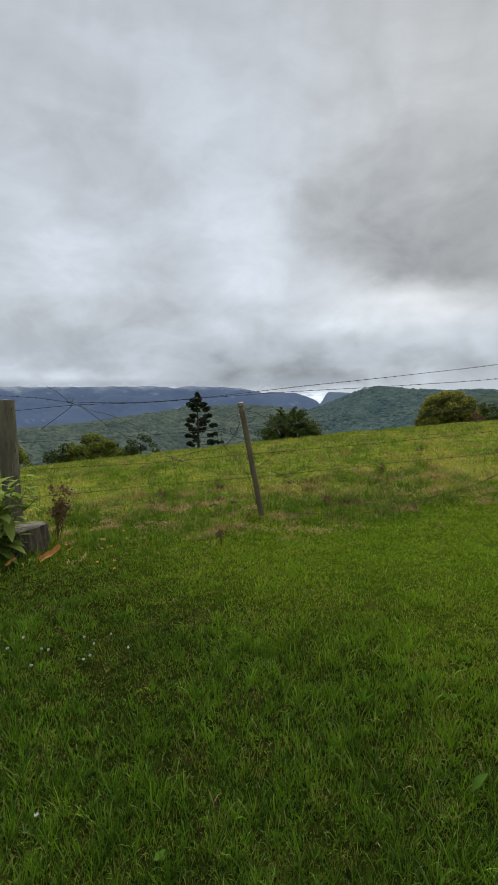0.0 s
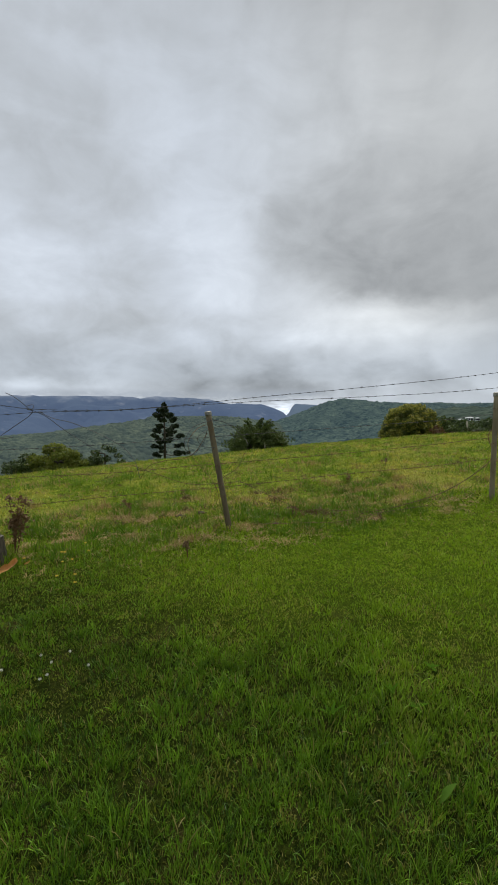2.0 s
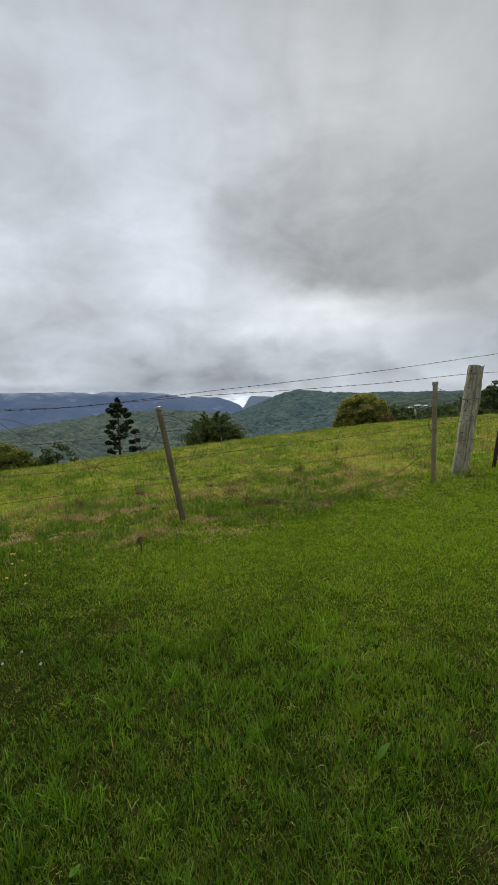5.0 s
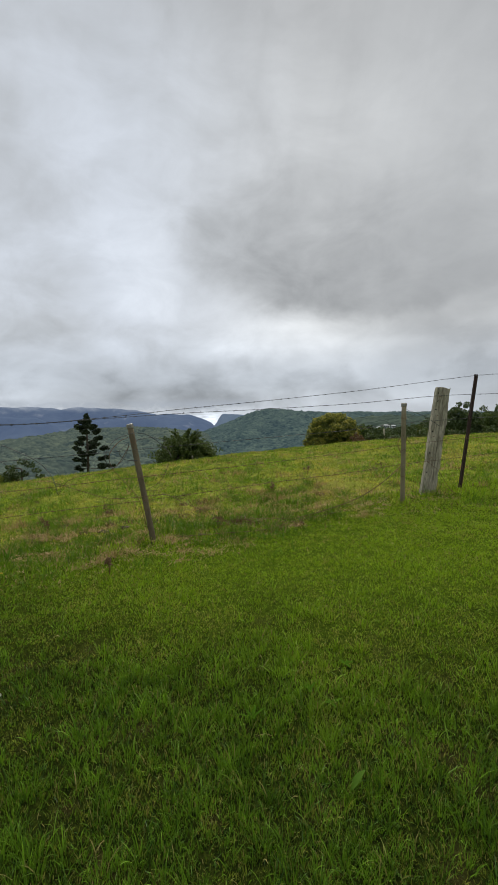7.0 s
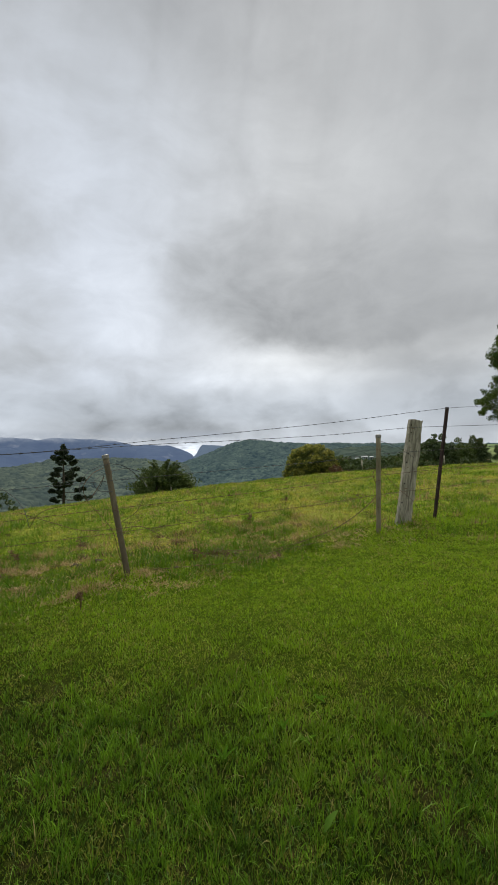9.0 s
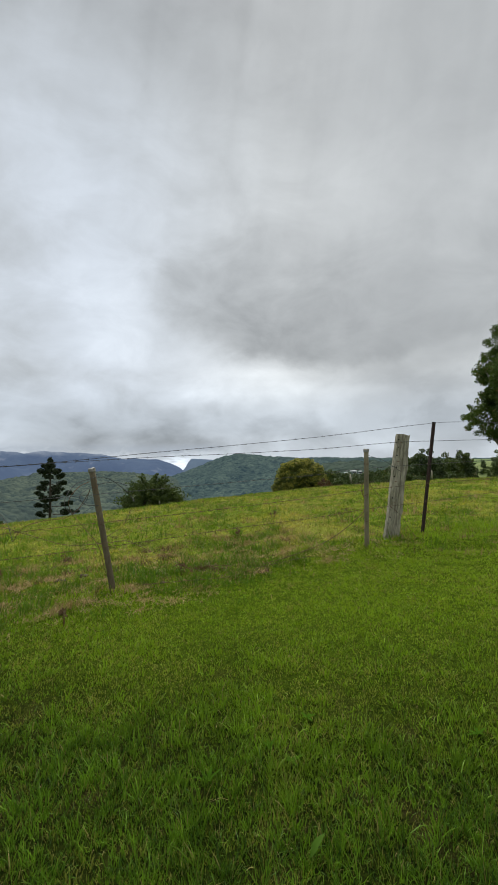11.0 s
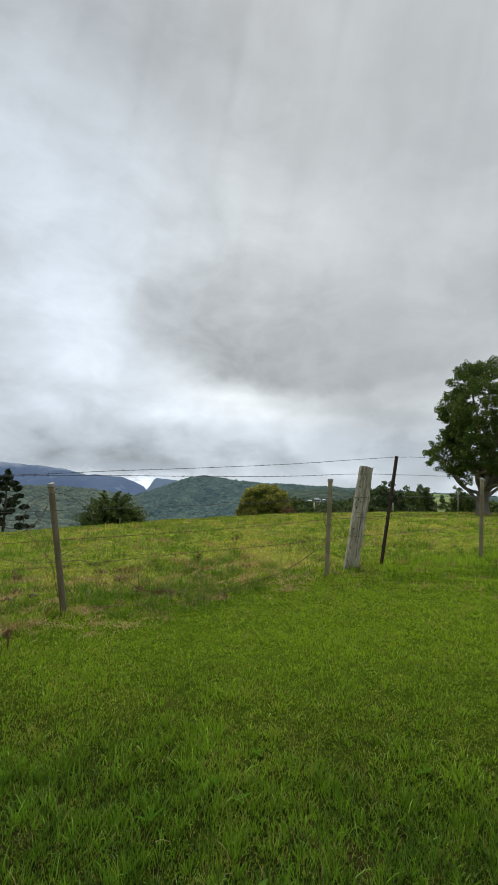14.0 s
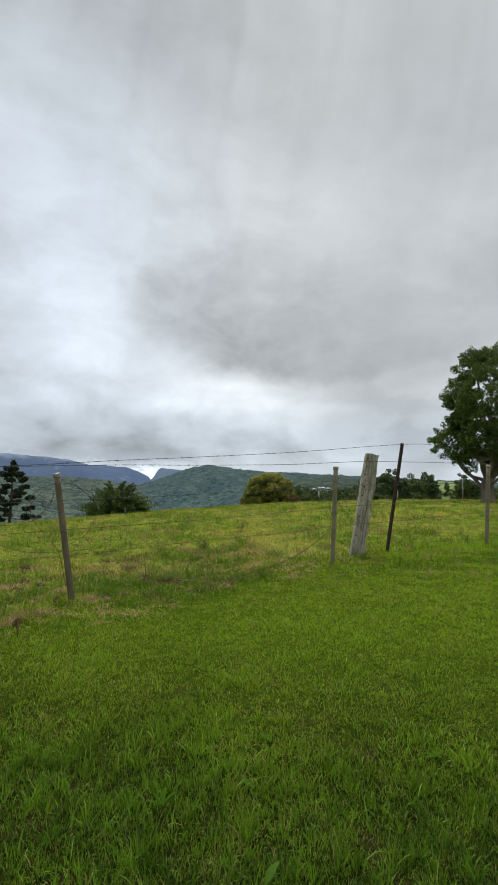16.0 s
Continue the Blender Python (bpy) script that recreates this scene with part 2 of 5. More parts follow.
M_timber = mottled("grey_hardwood", [(0.19, 0.172, 0.122), (0.38, 0.35, 0.26), (0.06, 0.05, 0.036)], 34, 0.95, 0, 0.7, 0.008, (1, 1, 0.13), 3.0)
M_roundpost = mottled("lichened_post", [(0.075, 0.066, 0.042), (0.20, 0.18, 0.125), (0.032, 0.027, 0.018)], 9, 0.9, 0, 0.7, 0.012, (1, 1, 0.15))
M_stump = mottled("stump_wood", [(0.065, 0.054, 0.036), (0.16, 0.134, 0.092), (0.022, 0.017, 0.011)], 26, 0.95, 0, 1.0, 0.03, (1, 1, 0.10), 2.5)
M_cut = mottled("cut_face", [(0.19, 0.17, 0.14), (0.12, 0.105, 0.085), (0.05, 0.042, 0.032)], 5, 0.9, 0, 0.6, 0.01)
M_picket = mottled("picket_paint", [(0.022, 0.012, 0.010), (0.045, 0.022, 0.016), (0.09, 0.04, 0.025)], 9, 0.6, 0.2, 0.3, 0.002, (1, 1, 0.3))
M_hole = mottled("hole_shade", [(0.012, 0.010, 0.008), (0.022, 0.018, 0.014), (0.01, 0.008, 0.006)], 30, 0.95)
M_wire = mottled("zinc_wire", [(0.055, 0.055, 0.055), (0.09, 0.09, 0.088), (0.05, 0.035, 0.025)], 4, 0.55, 0.5, 0.1, 0.001)
M_rust = mottled("rusty_wire", [(0.095, 0.055, 0.03), (0.16, 0.09, 0.045), (0.06, 0.035, 0.02)], 4, 0.8, 0.2, 0.1, 0.001)
M_bark = mottled("bark", [(0.10, 0.086, 0.064), (0.22, 0.19, 0.145), (0.04, 0.034, 0.026)], 1.6, 0.95, 0, 0.8, 0.06, (1, 1, 0.3))
M_darkbark = mottled("dark_bark", [(0.05, 0.04, 0.032), (0.09, 0.075, 0.06), (0.025, 0.02, 0.016)], 2, 0.95, 0, 0.8, 0.04, (1, 1, 0.3))
M_earth = mottled("earth_clod", [(0.05, 0.034, 0.022), (0.085, 0.06, 0.04), (0.03, 0.02, 0.013)], 14, 0.95, 0, 0.8, 0.01)
M_orange = mottled("orange_bark", [(0.62, 0.34, 0.11), (0.46, 0.22, 0.07), (0.70, 0.46, 0.20)], 14, 0.8, 0, 0.3, 0.004)
M_white = mottled("white_petals", [(0.56, 0.56, 0.49), (0.48, 0.46, 0.40), (0.36, 0.30, 0.25)], 80, 0.7, 0, 0.2, 0.001)
M_yellow = mottled("yellow_petals", [(0.62, 0.42, 0.04), (0.70, 0.50, 0.06), (0.5, 0.3, 0.03)], 80, 0.7, 0, 0.2, 0.001)
M_stem = leafy("stems", (0.06, 0.11, 0.02), (0.10, 0.16, 0.03), through=0.1)
M_brownweed = leafy("dead_weed", (0.050, 0.028, 0.014), (0.17, 0.095, 0.042), dry_share=0.0, through=0.15)
M_tobacco = leafy("broad_leaves", (0.13, 0.19, 0.035), (0.29, 0.36, 0.085), dry_share=0.0, patch=5.0, through=0.4, rough=0.8, spec=0.08)
M_weedleaf = leafy("weed_leaves", (0.030, 0.078, 0.006), (0.062, 0.130, 0.010), dry_share=0.0, patch=5.0, through=0.3, rough=0.8, spec=0.0)
M_lightleaf = leafy("light_leaf", (0.060, 0.125, 0.012), (0.085, 0.165, 0.018), dry_share=0.0, through=0.4, rough=0.7, spec=0.1)
M_pine = leafy("pine_foliage", (0.008, 0.017, 0.008), (0.034, 0.050, 0.020), dry_share=0.0, through=0.12)
M_bush_dark = leafy("dark_bush_leaves", (0.018, 0.036, 0.008), (0.090, 0.125, 0.024), dry_share=0.02, patch=0.9, through=0.28)
M_bush_green = leafy("bush_leaves", (0.030, 0.048, 0.008), (0.13, 0.15, 0.024), dry_share=0.02, patch=3.0, through=0.3)
M_bush_gold = leafy("golden_bush_leaves", (0.15, 0.16, 0.02), (0.40, 0.36, 0.06), dry_share=0.02, patch=3.0, through=0.35)
M_bush_olive = leafy("olive_bush_leaves", (0.050, 0.080, 0.012), (0.20, 0.22, 0.035), dry_share=0.03, patch=0.9, through=0.28)
M_bigleaf = leafy("fig_leaves", (0.014, 0.034, 0.007), (0.098, 0.145, 0.026), dry_share=0.05, patch=0.8, through=0.25, rough=0.6, spec=0.14)
M_shrub = leafy("shrub_leaves", (0.024, 0.044, 0.015), (0.075, 0.105, 0.030), dry_share=0.02, patch=0.25, through=0.25)
M_housewall = mottled("white_wall", [(0.72, 0.72, 0.70), (0.66, 0.66, 0.64), (0.6, 0.6, 0.58)], 0.8, 0.7, 0, 0.05, 0.005)
M_roof = mottled("sheet_roof", [(0.32, 0.33, 0.34), (0.28, 0.29, 0.30), (0.24, 0.24, 0.24)], 0.8, 0.5, 0.1, 0.05, 0.005)
M_glass = mottled("dark_window", [(0.02, 0.022, 0.025), (0.03, 0.033, 0.036), (0.02, 0.02, 0.02)], 2, 0.15, 0, 0.0, 0.001)
M_pole = mottled("pole_timber", [(0.20, 0.185, 0.165), (0.26, 0.245, 0.22), (0.12, 0.11, 0.10)], 3, 0.9, 0, 0.4, 0.02, (1, 1, 0.1))


def ground_material():
    m, N = material("ground_turf")
    p = place(N)
    grain = N.noise(p, 38.0, 5.0, 0.7)
    clump = N.noise(p, 4.5, 4.0, 0.6)
    wide = N.noise(p, 0.45, 4.0, 0.6)
    # thatch darkened almost to black; the shade between blades is in its colour
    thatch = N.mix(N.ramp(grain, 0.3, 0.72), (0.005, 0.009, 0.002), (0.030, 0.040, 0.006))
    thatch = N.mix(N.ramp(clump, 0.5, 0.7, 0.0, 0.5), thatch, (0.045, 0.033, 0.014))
    col = N.mix(N.ramp(grain, 0.3, 0.72), (0.05, 0.08, 0.008), (0.16, 0.21, 0.02))
    col = N.mix(N.ramp(clump, 0.52, 0.62), col, (0.17, 0.20, 0.026))
    col = N.mix(N.ramp(clump, 0.44, 0.36), col, (0.055, 0.06, 0.016))
    col = N.mix(N.math("MULTIPLY", N.ramp(wide, 0.45, 0.70), 0.6), col, (0.24, 0.22, 0.05))
    # green thatch towards the fence, painted brighter so the gaps there look less shaded
    sx = N.add("ShaderNodeSeparateXYZ")
    N.put(sx.inputs[0], p)
    grown = N.math("ADD", N.math("MULTIPLY", sx.outputs[0], 0.52), N.math("MULTIPLY", sx.outputs[1], 0.95))
    grown = N.math("ADD", grown, N.math("MULTIPLY", N.math("SUBTRACT", wide, 0.5), 3.0))
    lit_thatch = N.mix(N.ramp(grain, 0.3, 0.72), (0.020, 0.039, 0.003), (0.085, 0.128, 0.009))
    thatch = N.mix(N.ramp(grown, 2.2, 4.4), thatch, lit_thatch)
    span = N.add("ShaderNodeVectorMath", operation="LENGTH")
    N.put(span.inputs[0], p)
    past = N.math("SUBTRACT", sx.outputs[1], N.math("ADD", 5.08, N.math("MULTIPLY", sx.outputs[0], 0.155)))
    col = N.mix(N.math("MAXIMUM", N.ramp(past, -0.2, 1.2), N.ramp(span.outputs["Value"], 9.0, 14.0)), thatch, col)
    h = N.math("ADD", grain, N.math("MULTIPLY", clump, 2.0))
    finish(N, bsdf(N, col, 0.95, normal=bump(N, h, 0.8, 0.04), spec=0.0))
    return m


def forest_material(name, dark, light, crown, glow=0.0, haze=(0.1, 0.15, 0.25), rocks=0.0):
    """Forest seen from afar: crowns told apart by tone, broad drifts of lighter wood; glow paints distance haze on as
    emission.
    """
    m, N = material(name)
    p = place(N)
    vor = N.add("ShaderNodeTexVoronoi")
    vor.inputs["Scale"].default_value = 1.0 / crown
    N.put(vor.inputs["Vector"], p)
    sepc = N.add("ShaderNodeSeparateColor")
    N.put(sepc.inputs[0], vor.outputs["Color"])
    drift = N.noise(p, 0.25 / crown, 4.0, 0.6)
    f = N.math("ADD", N.math("MULTIPLY", sepc.outputs[0], 0.55), N.math("MULTIPLY", N.ramp(drift, 0.35, 0.68), 0.45))
    col = N.mix(f, dark, light)
    if rocks:
        rock = N.noise(N.vmath("MULTIPLY", p, (1, 1, 0.5)), 0.010, 5.0, 0.6)
        col = N.mix(N.math("MULTIPLY", N.ramp(rock, 0.60, 0.72), rocks), col, (0.17, 0.17, 0.17))
    h = N.math("SUBTRACT", 1.0, vor.outputs["Distance"])
    s = bsdf(N, col, 0.95, normal=bump(N, h, 1.0 if crown < 30 else 0.4, crown * 0.6 if crown < 30 else 8.0), spec=0.05)
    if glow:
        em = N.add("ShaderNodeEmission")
        em.inputs[0].default_value, em.inputs[1].default_value = (*haze, 1), glow
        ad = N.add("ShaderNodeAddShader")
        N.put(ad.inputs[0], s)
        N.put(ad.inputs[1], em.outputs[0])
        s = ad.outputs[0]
    finish(N, s)
    return m


M_ground = ground_material()
# distance haze is painted in: bluish emission, and blue in the far base colours
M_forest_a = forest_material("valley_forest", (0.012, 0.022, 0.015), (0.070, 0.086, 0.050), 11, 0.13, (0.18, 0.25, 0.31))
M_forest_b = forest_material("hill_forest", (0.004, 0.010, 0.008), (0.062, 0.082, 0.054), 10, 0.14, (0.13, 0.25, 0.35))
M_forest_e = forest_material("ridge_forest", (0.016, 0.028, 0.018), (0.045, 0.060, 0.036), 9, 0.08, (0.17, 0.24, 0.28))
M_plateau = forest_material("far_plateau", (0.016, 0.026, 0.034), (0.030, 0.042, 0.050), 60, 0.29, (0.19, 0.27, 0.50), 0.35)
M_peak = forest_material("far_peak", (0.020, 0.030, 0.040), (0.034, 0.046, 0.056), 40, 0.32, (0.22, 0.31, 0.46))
M_paddock = mottled("paddock_turf", [(0.075, 0.115, 0.028), (0.12, 0.15, 0.04), (0.06, 0.09, 0.025)], 0.05, 0.95, 0, 0.3, 0.2)


# ---- mesh helpers ----
def part(name, bm, mat, parent=None, label="", smooth=False):
    """One mesh object from a bmesh or a (vertices, faces) pair, under a thing or a part."""
    me = bpy.data.meshes.new(name)
    if isinstance(bm, tuple):
        me.from_pydata([tuple(v) for v in bm[0]], [], [tuple(f) for f in bm[1]])
    else:
        bm.to_mesh(me)
        bm.free()
    me.materials.append(mat)
    if smooth:
        me.polygons.foreach_set("use_smooth", [True] * len(me.polygons))
    ob = new(name, me)
    ob.parent = parent
    if label:
        tagged(ob, label)
    return ob


def bulk(name, verts, counts, loops, mat, smooth=False):
    """A large mesh from numpy arrays: vertices, corners per face, corner indices."""
    me = bpy.data.meshes.new(name)
    me.vertices.add(len(verts))
    me.vertices.foreach_set("co", np.ascontiguousarray(verts, dtype=np.float32).ravel())
    me.loops.add(len(loops))
    me.loops.foreach_set("vertex_index", np.ascontiguousarray(loops, dtype=np.int32))
    me.polygons.add(len(counts))
    starts = np.concatenate(([0], np.cumsum(counts)[:-1])).astype(np.int32)
    me.polygons.foreach_set("loop_start", starts)
    me.polygons.foreach_set("use_smooth", np.full(len(counts), smooth))
    me.update(calc_edges=True)
    me.validate()
    me.materials.append(mat)
    return new(name, me)


def empty(name, at=(0, 0, 0), label="", category="", group=""):
    ob = new(name)
    ob.empty_display_size = 0.1
    ob.location = at
    return tagged(ob, label, category, group)


def tube(points, radii, sides=7, cap=True):
    """Vertices and faces of a round tube along points; radii one number or one for each point."""
    pts = [Vector(p) for p in points]
    if not hasattr(radii, "__len__"):
        radii = [radii] * len(pts)
    verts, faces = [], []
    up = None
    for i, p in enumerate(pts):
        d = (pts[min(i + 1, len(pts) - 1)] - pts[max(i - 1, 0)]).normalized()
        if up is None:
            up = d.orthogonal().normalized()
        side = d.cross(up).normalized()
        up = side.cross(d).normalized()
        for k in range(sides):
            w = 2 * math.pi * k / sides
            verts.append(p + (side * math.cos(w) + up * math.sin(w)) * radii[i])
    for i in range(len(pts) - 1):
        for k in range(sides):
            a, b = i * sides + k, i * sides + (k + 1) % sides
            faces.append((a, b, b + sides, a + sides))
    if cap:
        faces.append(tuple(range(sides))[::-1])
        faces.append(tuple((len(pts) - 1) * sides + k for k in range(sides)))
    return verts, faces


def spline(points, steps=6):
    """A smooth run through points (Catmull-Rom)."""
    p = [Vector(q) for q in points]
    p = [p[0] * 2 - p[1]] + p + [p[-1] * 2 - p[-2]]
    out = []
    for i in range(1, len(p) - 2):
        for s in range(steps):
            t = s / steps
            out.append(0.5 * (2 * p[i] + (p[i + 1] - p[i - 1]) * t + (2 * p[i - 1] - 5 * p[i] + 4 * p[i + 1] - p[i + 2]) * t * t
                              + (3 * p[i] - p[i - 1] - 3 * p[i + 1] + p[i + 2]) * t ** 3))
    out.append(p[-2])
    return out


def joined(pieces):
    verts, faces = [], []
    for v, f in pieces:
        n = len(verts)
        verts += list(v)
        faces += [tuple(i + n for i in q) for q in f]
    return verts, faces


# ---- the lie of the land ----
def hash2(i, j, seed):
    h = np.sin(i * 127.1 + j * 311.7 + seed * 74.7) * 43758.5453
    return h - np.floor(h)


def value_noise(x, y, seed=0):
    i, j = np.floor(x), np.floor(y)
    u, v = x - i, y - j
    u, v = u * u * (3 - 2 * u), v * v * (3 - 2 * v)
    return (hash2(i, j, seed) * (1 - u) + hash2(i + 1, j, seed) * u) * (1 - v) + (hash2(i, j + 1, seed) * (1 - u) + hash2(i + 1, j + 1, seed) * u) * v


def crest_elevation(az):
    """Elevation, in degrees, at which the paddock's crest stands against the valley."""
    return (CREST[0] + CREST[1] * np.sin(az) + CREST[2] * np.cos(az) + CREST[3] * np.sin(2 * az) + CREST[4] * np.cos(2 * az)
            + CREST[5] * np.sin(3 * az) + CREST[6] * np.cos(3 * az))


CREST = (-4.262, 3.525, -0.380, 0.177, -0.201, 0.588, -0.345)
R_LAWN, R_CREST = 6.0, 45.0


def smooth01(v):
    v = np.clip(v, 0, 1)
    return v * v * (3 - 2 * v)


def land(x, y):
    """Height of the ground: a lawn tilting up to the fence, a paddock rolling over to its crest, then the fall into the valley."""
    x, y = np.asarray(x, float), np.asarray(y, float)
    r = np.maximum(np.hypot(x, y), 1e-6)
    az = np.arctan2(x, y)
    tilt = 0.045 * np.sin(az) + 0.037 * np.cos(az)
    slope = np.tan(np.radians(crest_elevation(az)))
    z1 = EYE + slope * R_CREST
    z0 = tilt * R_LAWN
    sight = (z0 - EYE) / R_LAWN
    k = (tilt - sight) / (slope - sight)
    field = EYE + r * slope + R_LAWN * (sight - slope) * (R_LAWN / np.maximum(r, R_LAWN)) ** (k - 1)
    z1 = z1 + R_LAWN * (sight - slope) * (R_LAWN / R_CREST) ** (k - 1)
    u = np.maximum(r - R_CREST, 0)
    deg = np.degrees(az)
    steep = 0.03 + 0.25 * (1 - smooth01((deg - 22) / 16)) * smooth01((deg + 120) / 40)
    beyond = z1 + slope * u - steep * (u - 50 * (1 - np.exp(-u / 50)))
    floor = -200 + 0 * r
    beyond = np.where(u > 0, floor + np.logaddexp(0, (beyond - floor) / 12) * 12, beyond)
    z = np.where(r < R_LAWN, tilt * r, np.where(r < R_CREST, field, beyond))
    hummock = (value_noise(x * 0.9, y * 0.9, 1) - 0.5) * 0.11 + (value_noise(x * 2.6, y * 2.6, 2) - 0.5) * 0.07
    hummock = hummock + (value_noise(x * 0.35, y * 0.35, 4) - 0.5) * 0.22 * smooth01((r - 12) / 20)
    hummock = hummock + (value_noise(x * 5.0, y * 5.0, 6) - 0.5) * 0.05 * (1 - smooth01((r - 12) / 12))
    # trodden ledges along the slope
    ledge = np.abs(value_noise(x * 0.8 + 0.5 * y, y * 2.2, 13) - 0.5) * 2
    ledge = (0.5 - ledge) * 0.10 + (value_noise(x * 1.9, y * 3.8, 14) - 0.5) * 0.07
    hummock = hummock + ledge * smooth01((r - 5.8) / 2.0) * (1 - smooth01((r - 20) / 14))
    rough = smooth01((r - 5.2) / 2.5) * (1 - 0.25 * smooth01((r - 12) / 20))
    fine = (value_noise(x * 3.1, y * 3.1, 3) - 0.5) * 0.018
    return z + hummock * rough + fine


def ground_at(x, y):
    return float(land(x, y))


def polar_sheet(name, az, rr, height, mat):
    """A sheet over azimuths (radians) and distances, from a height function of (azimuth, distance)."""
    A, R = np.meshgrid(az, rr)
    X, Y = R * np.sin(A), R * np.cos(A)
    Z = height(A, R)
    verts = np.stack([X, Y, Z], -1).reshape(-1, 3)
    n, m = len(rr), len(az)
    i = np.arange((n - 1) * m).reshape(n - 1, m)[:, :-1].ravel()
    quads = np.stack([i, i + m, i + m + 1, i + 1], -1)
    return bulk(name, verts, np.full(len(quads), 4), quads.ravel(), mat, True)


ring = np.radians(np.concatenate([np.arange(-180, -50, 3.0), np.arange(-50, 65, 0.4), np.arange(65, 179, 3.0), [180.0]]))
reach = np.concatenate([[0.0], np.geomspace(0.4, 6, 60), np.geomspace(6.1, 48, 150), np.geomspace(49, 4700, 70)])
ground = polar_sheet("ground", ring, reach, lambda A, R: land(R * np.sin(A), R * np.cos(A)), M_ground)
tagged(ground, "grassy ground falling away into a wooded valley", "ground", kind="structure")


def hill(name, a0, a1, r0, r1, tops, foot, crowns, crown_size, mat, label, na=260, nr=70, ripple=0.06, back=1.25, fold=0.035):
    """A wooded ridge round the viewpoint: its skyline is given as (azimuth, elevation) in degrees at distance r1."""
    ta = np.radians([t[0] for t in tops])
    te = np.array([t[1] for t in tops])

    def height(A, R):
        el = np.interp(A, ta, te)
        for k in (-2, -1, 1, 2):
            el = el + np.interp(A + radians(0.15) * k, ta, te)
        el = el / 5
        x, y = R * np.sin(A), R * np.cos(A)
        el = el + (value_noise(np.degrees(A) * 1.1, R * 0 + 3, 5) - 0.5) * ripple
        top = EYE + np.tan(np.radians(el)) * r1
        t = (R - r0) / (r1 - r0)
        gully = (value_noise(x / (r1 * 0.06), y / (r1 * 0.06), 8) - 0.5) * r1 * fold * np.clip(t * (1 - t) * 4, 0, 1)
        z = foot + (top - foot) * np.where(t <= 1, smooth01(t) * 0.45 + np.clip(t, 0, 1) * 0.55, 1 - (t - 1) * 0.8)
        bumps = np.maximum(value_noise(x / crown_size, y / crown_size, 11), value_noise(x / crown_size + 0.5, y / crown_size + 0.5, 12)) ** 2
        return z + gully + bumps * crowns - crowns * 0.6
    ob = polar_sheet(name, np.radians(np.linspace(a0, a1, na)), np.concatenate([np.linspace(r0, r1, nr), np.linspace(r1, r1 * back, 8)[1:]]), height, mat)
    return tagged(ob, label, "hill", kind="structure")


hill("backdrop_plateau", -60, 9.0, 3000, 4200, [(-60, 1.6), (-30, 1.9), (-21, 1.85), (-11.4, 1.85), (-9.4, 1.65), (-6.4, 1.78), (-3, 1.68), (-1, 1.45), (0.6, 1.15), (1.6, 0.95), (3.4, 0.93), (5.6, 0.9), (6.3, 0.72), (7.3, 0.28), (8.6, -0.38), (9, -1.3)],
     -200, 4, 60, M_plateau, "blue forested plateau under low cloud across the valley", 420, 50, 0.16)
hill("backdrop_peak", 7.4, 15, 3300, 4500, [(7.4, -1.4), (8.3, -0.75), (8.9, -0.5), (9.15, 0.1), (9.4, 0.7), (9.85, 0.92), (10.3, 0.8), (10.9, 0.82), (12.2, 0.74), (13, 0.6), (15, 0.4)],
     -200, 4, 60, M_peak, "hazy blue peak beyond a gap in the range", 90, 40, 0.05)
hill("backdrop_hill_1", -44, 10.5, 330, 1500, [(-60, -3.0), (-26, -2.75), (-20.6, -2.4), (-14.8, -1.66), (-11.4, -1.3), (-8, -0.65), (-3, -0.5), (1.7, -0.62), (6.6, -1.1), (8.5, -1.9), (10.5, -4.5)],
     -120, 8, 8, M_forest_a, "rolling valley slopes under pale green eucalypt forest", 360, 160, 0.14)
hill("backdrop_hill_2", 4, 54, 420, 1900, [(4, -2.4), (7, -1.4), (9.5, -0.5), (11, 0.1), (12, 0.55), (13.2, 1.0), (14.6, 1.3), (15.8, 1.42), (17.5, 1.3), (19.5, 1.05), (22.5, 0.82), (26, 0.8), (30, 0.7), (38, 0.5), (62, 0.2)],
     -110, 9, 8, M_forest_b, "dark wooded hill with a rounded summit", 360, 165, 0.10)


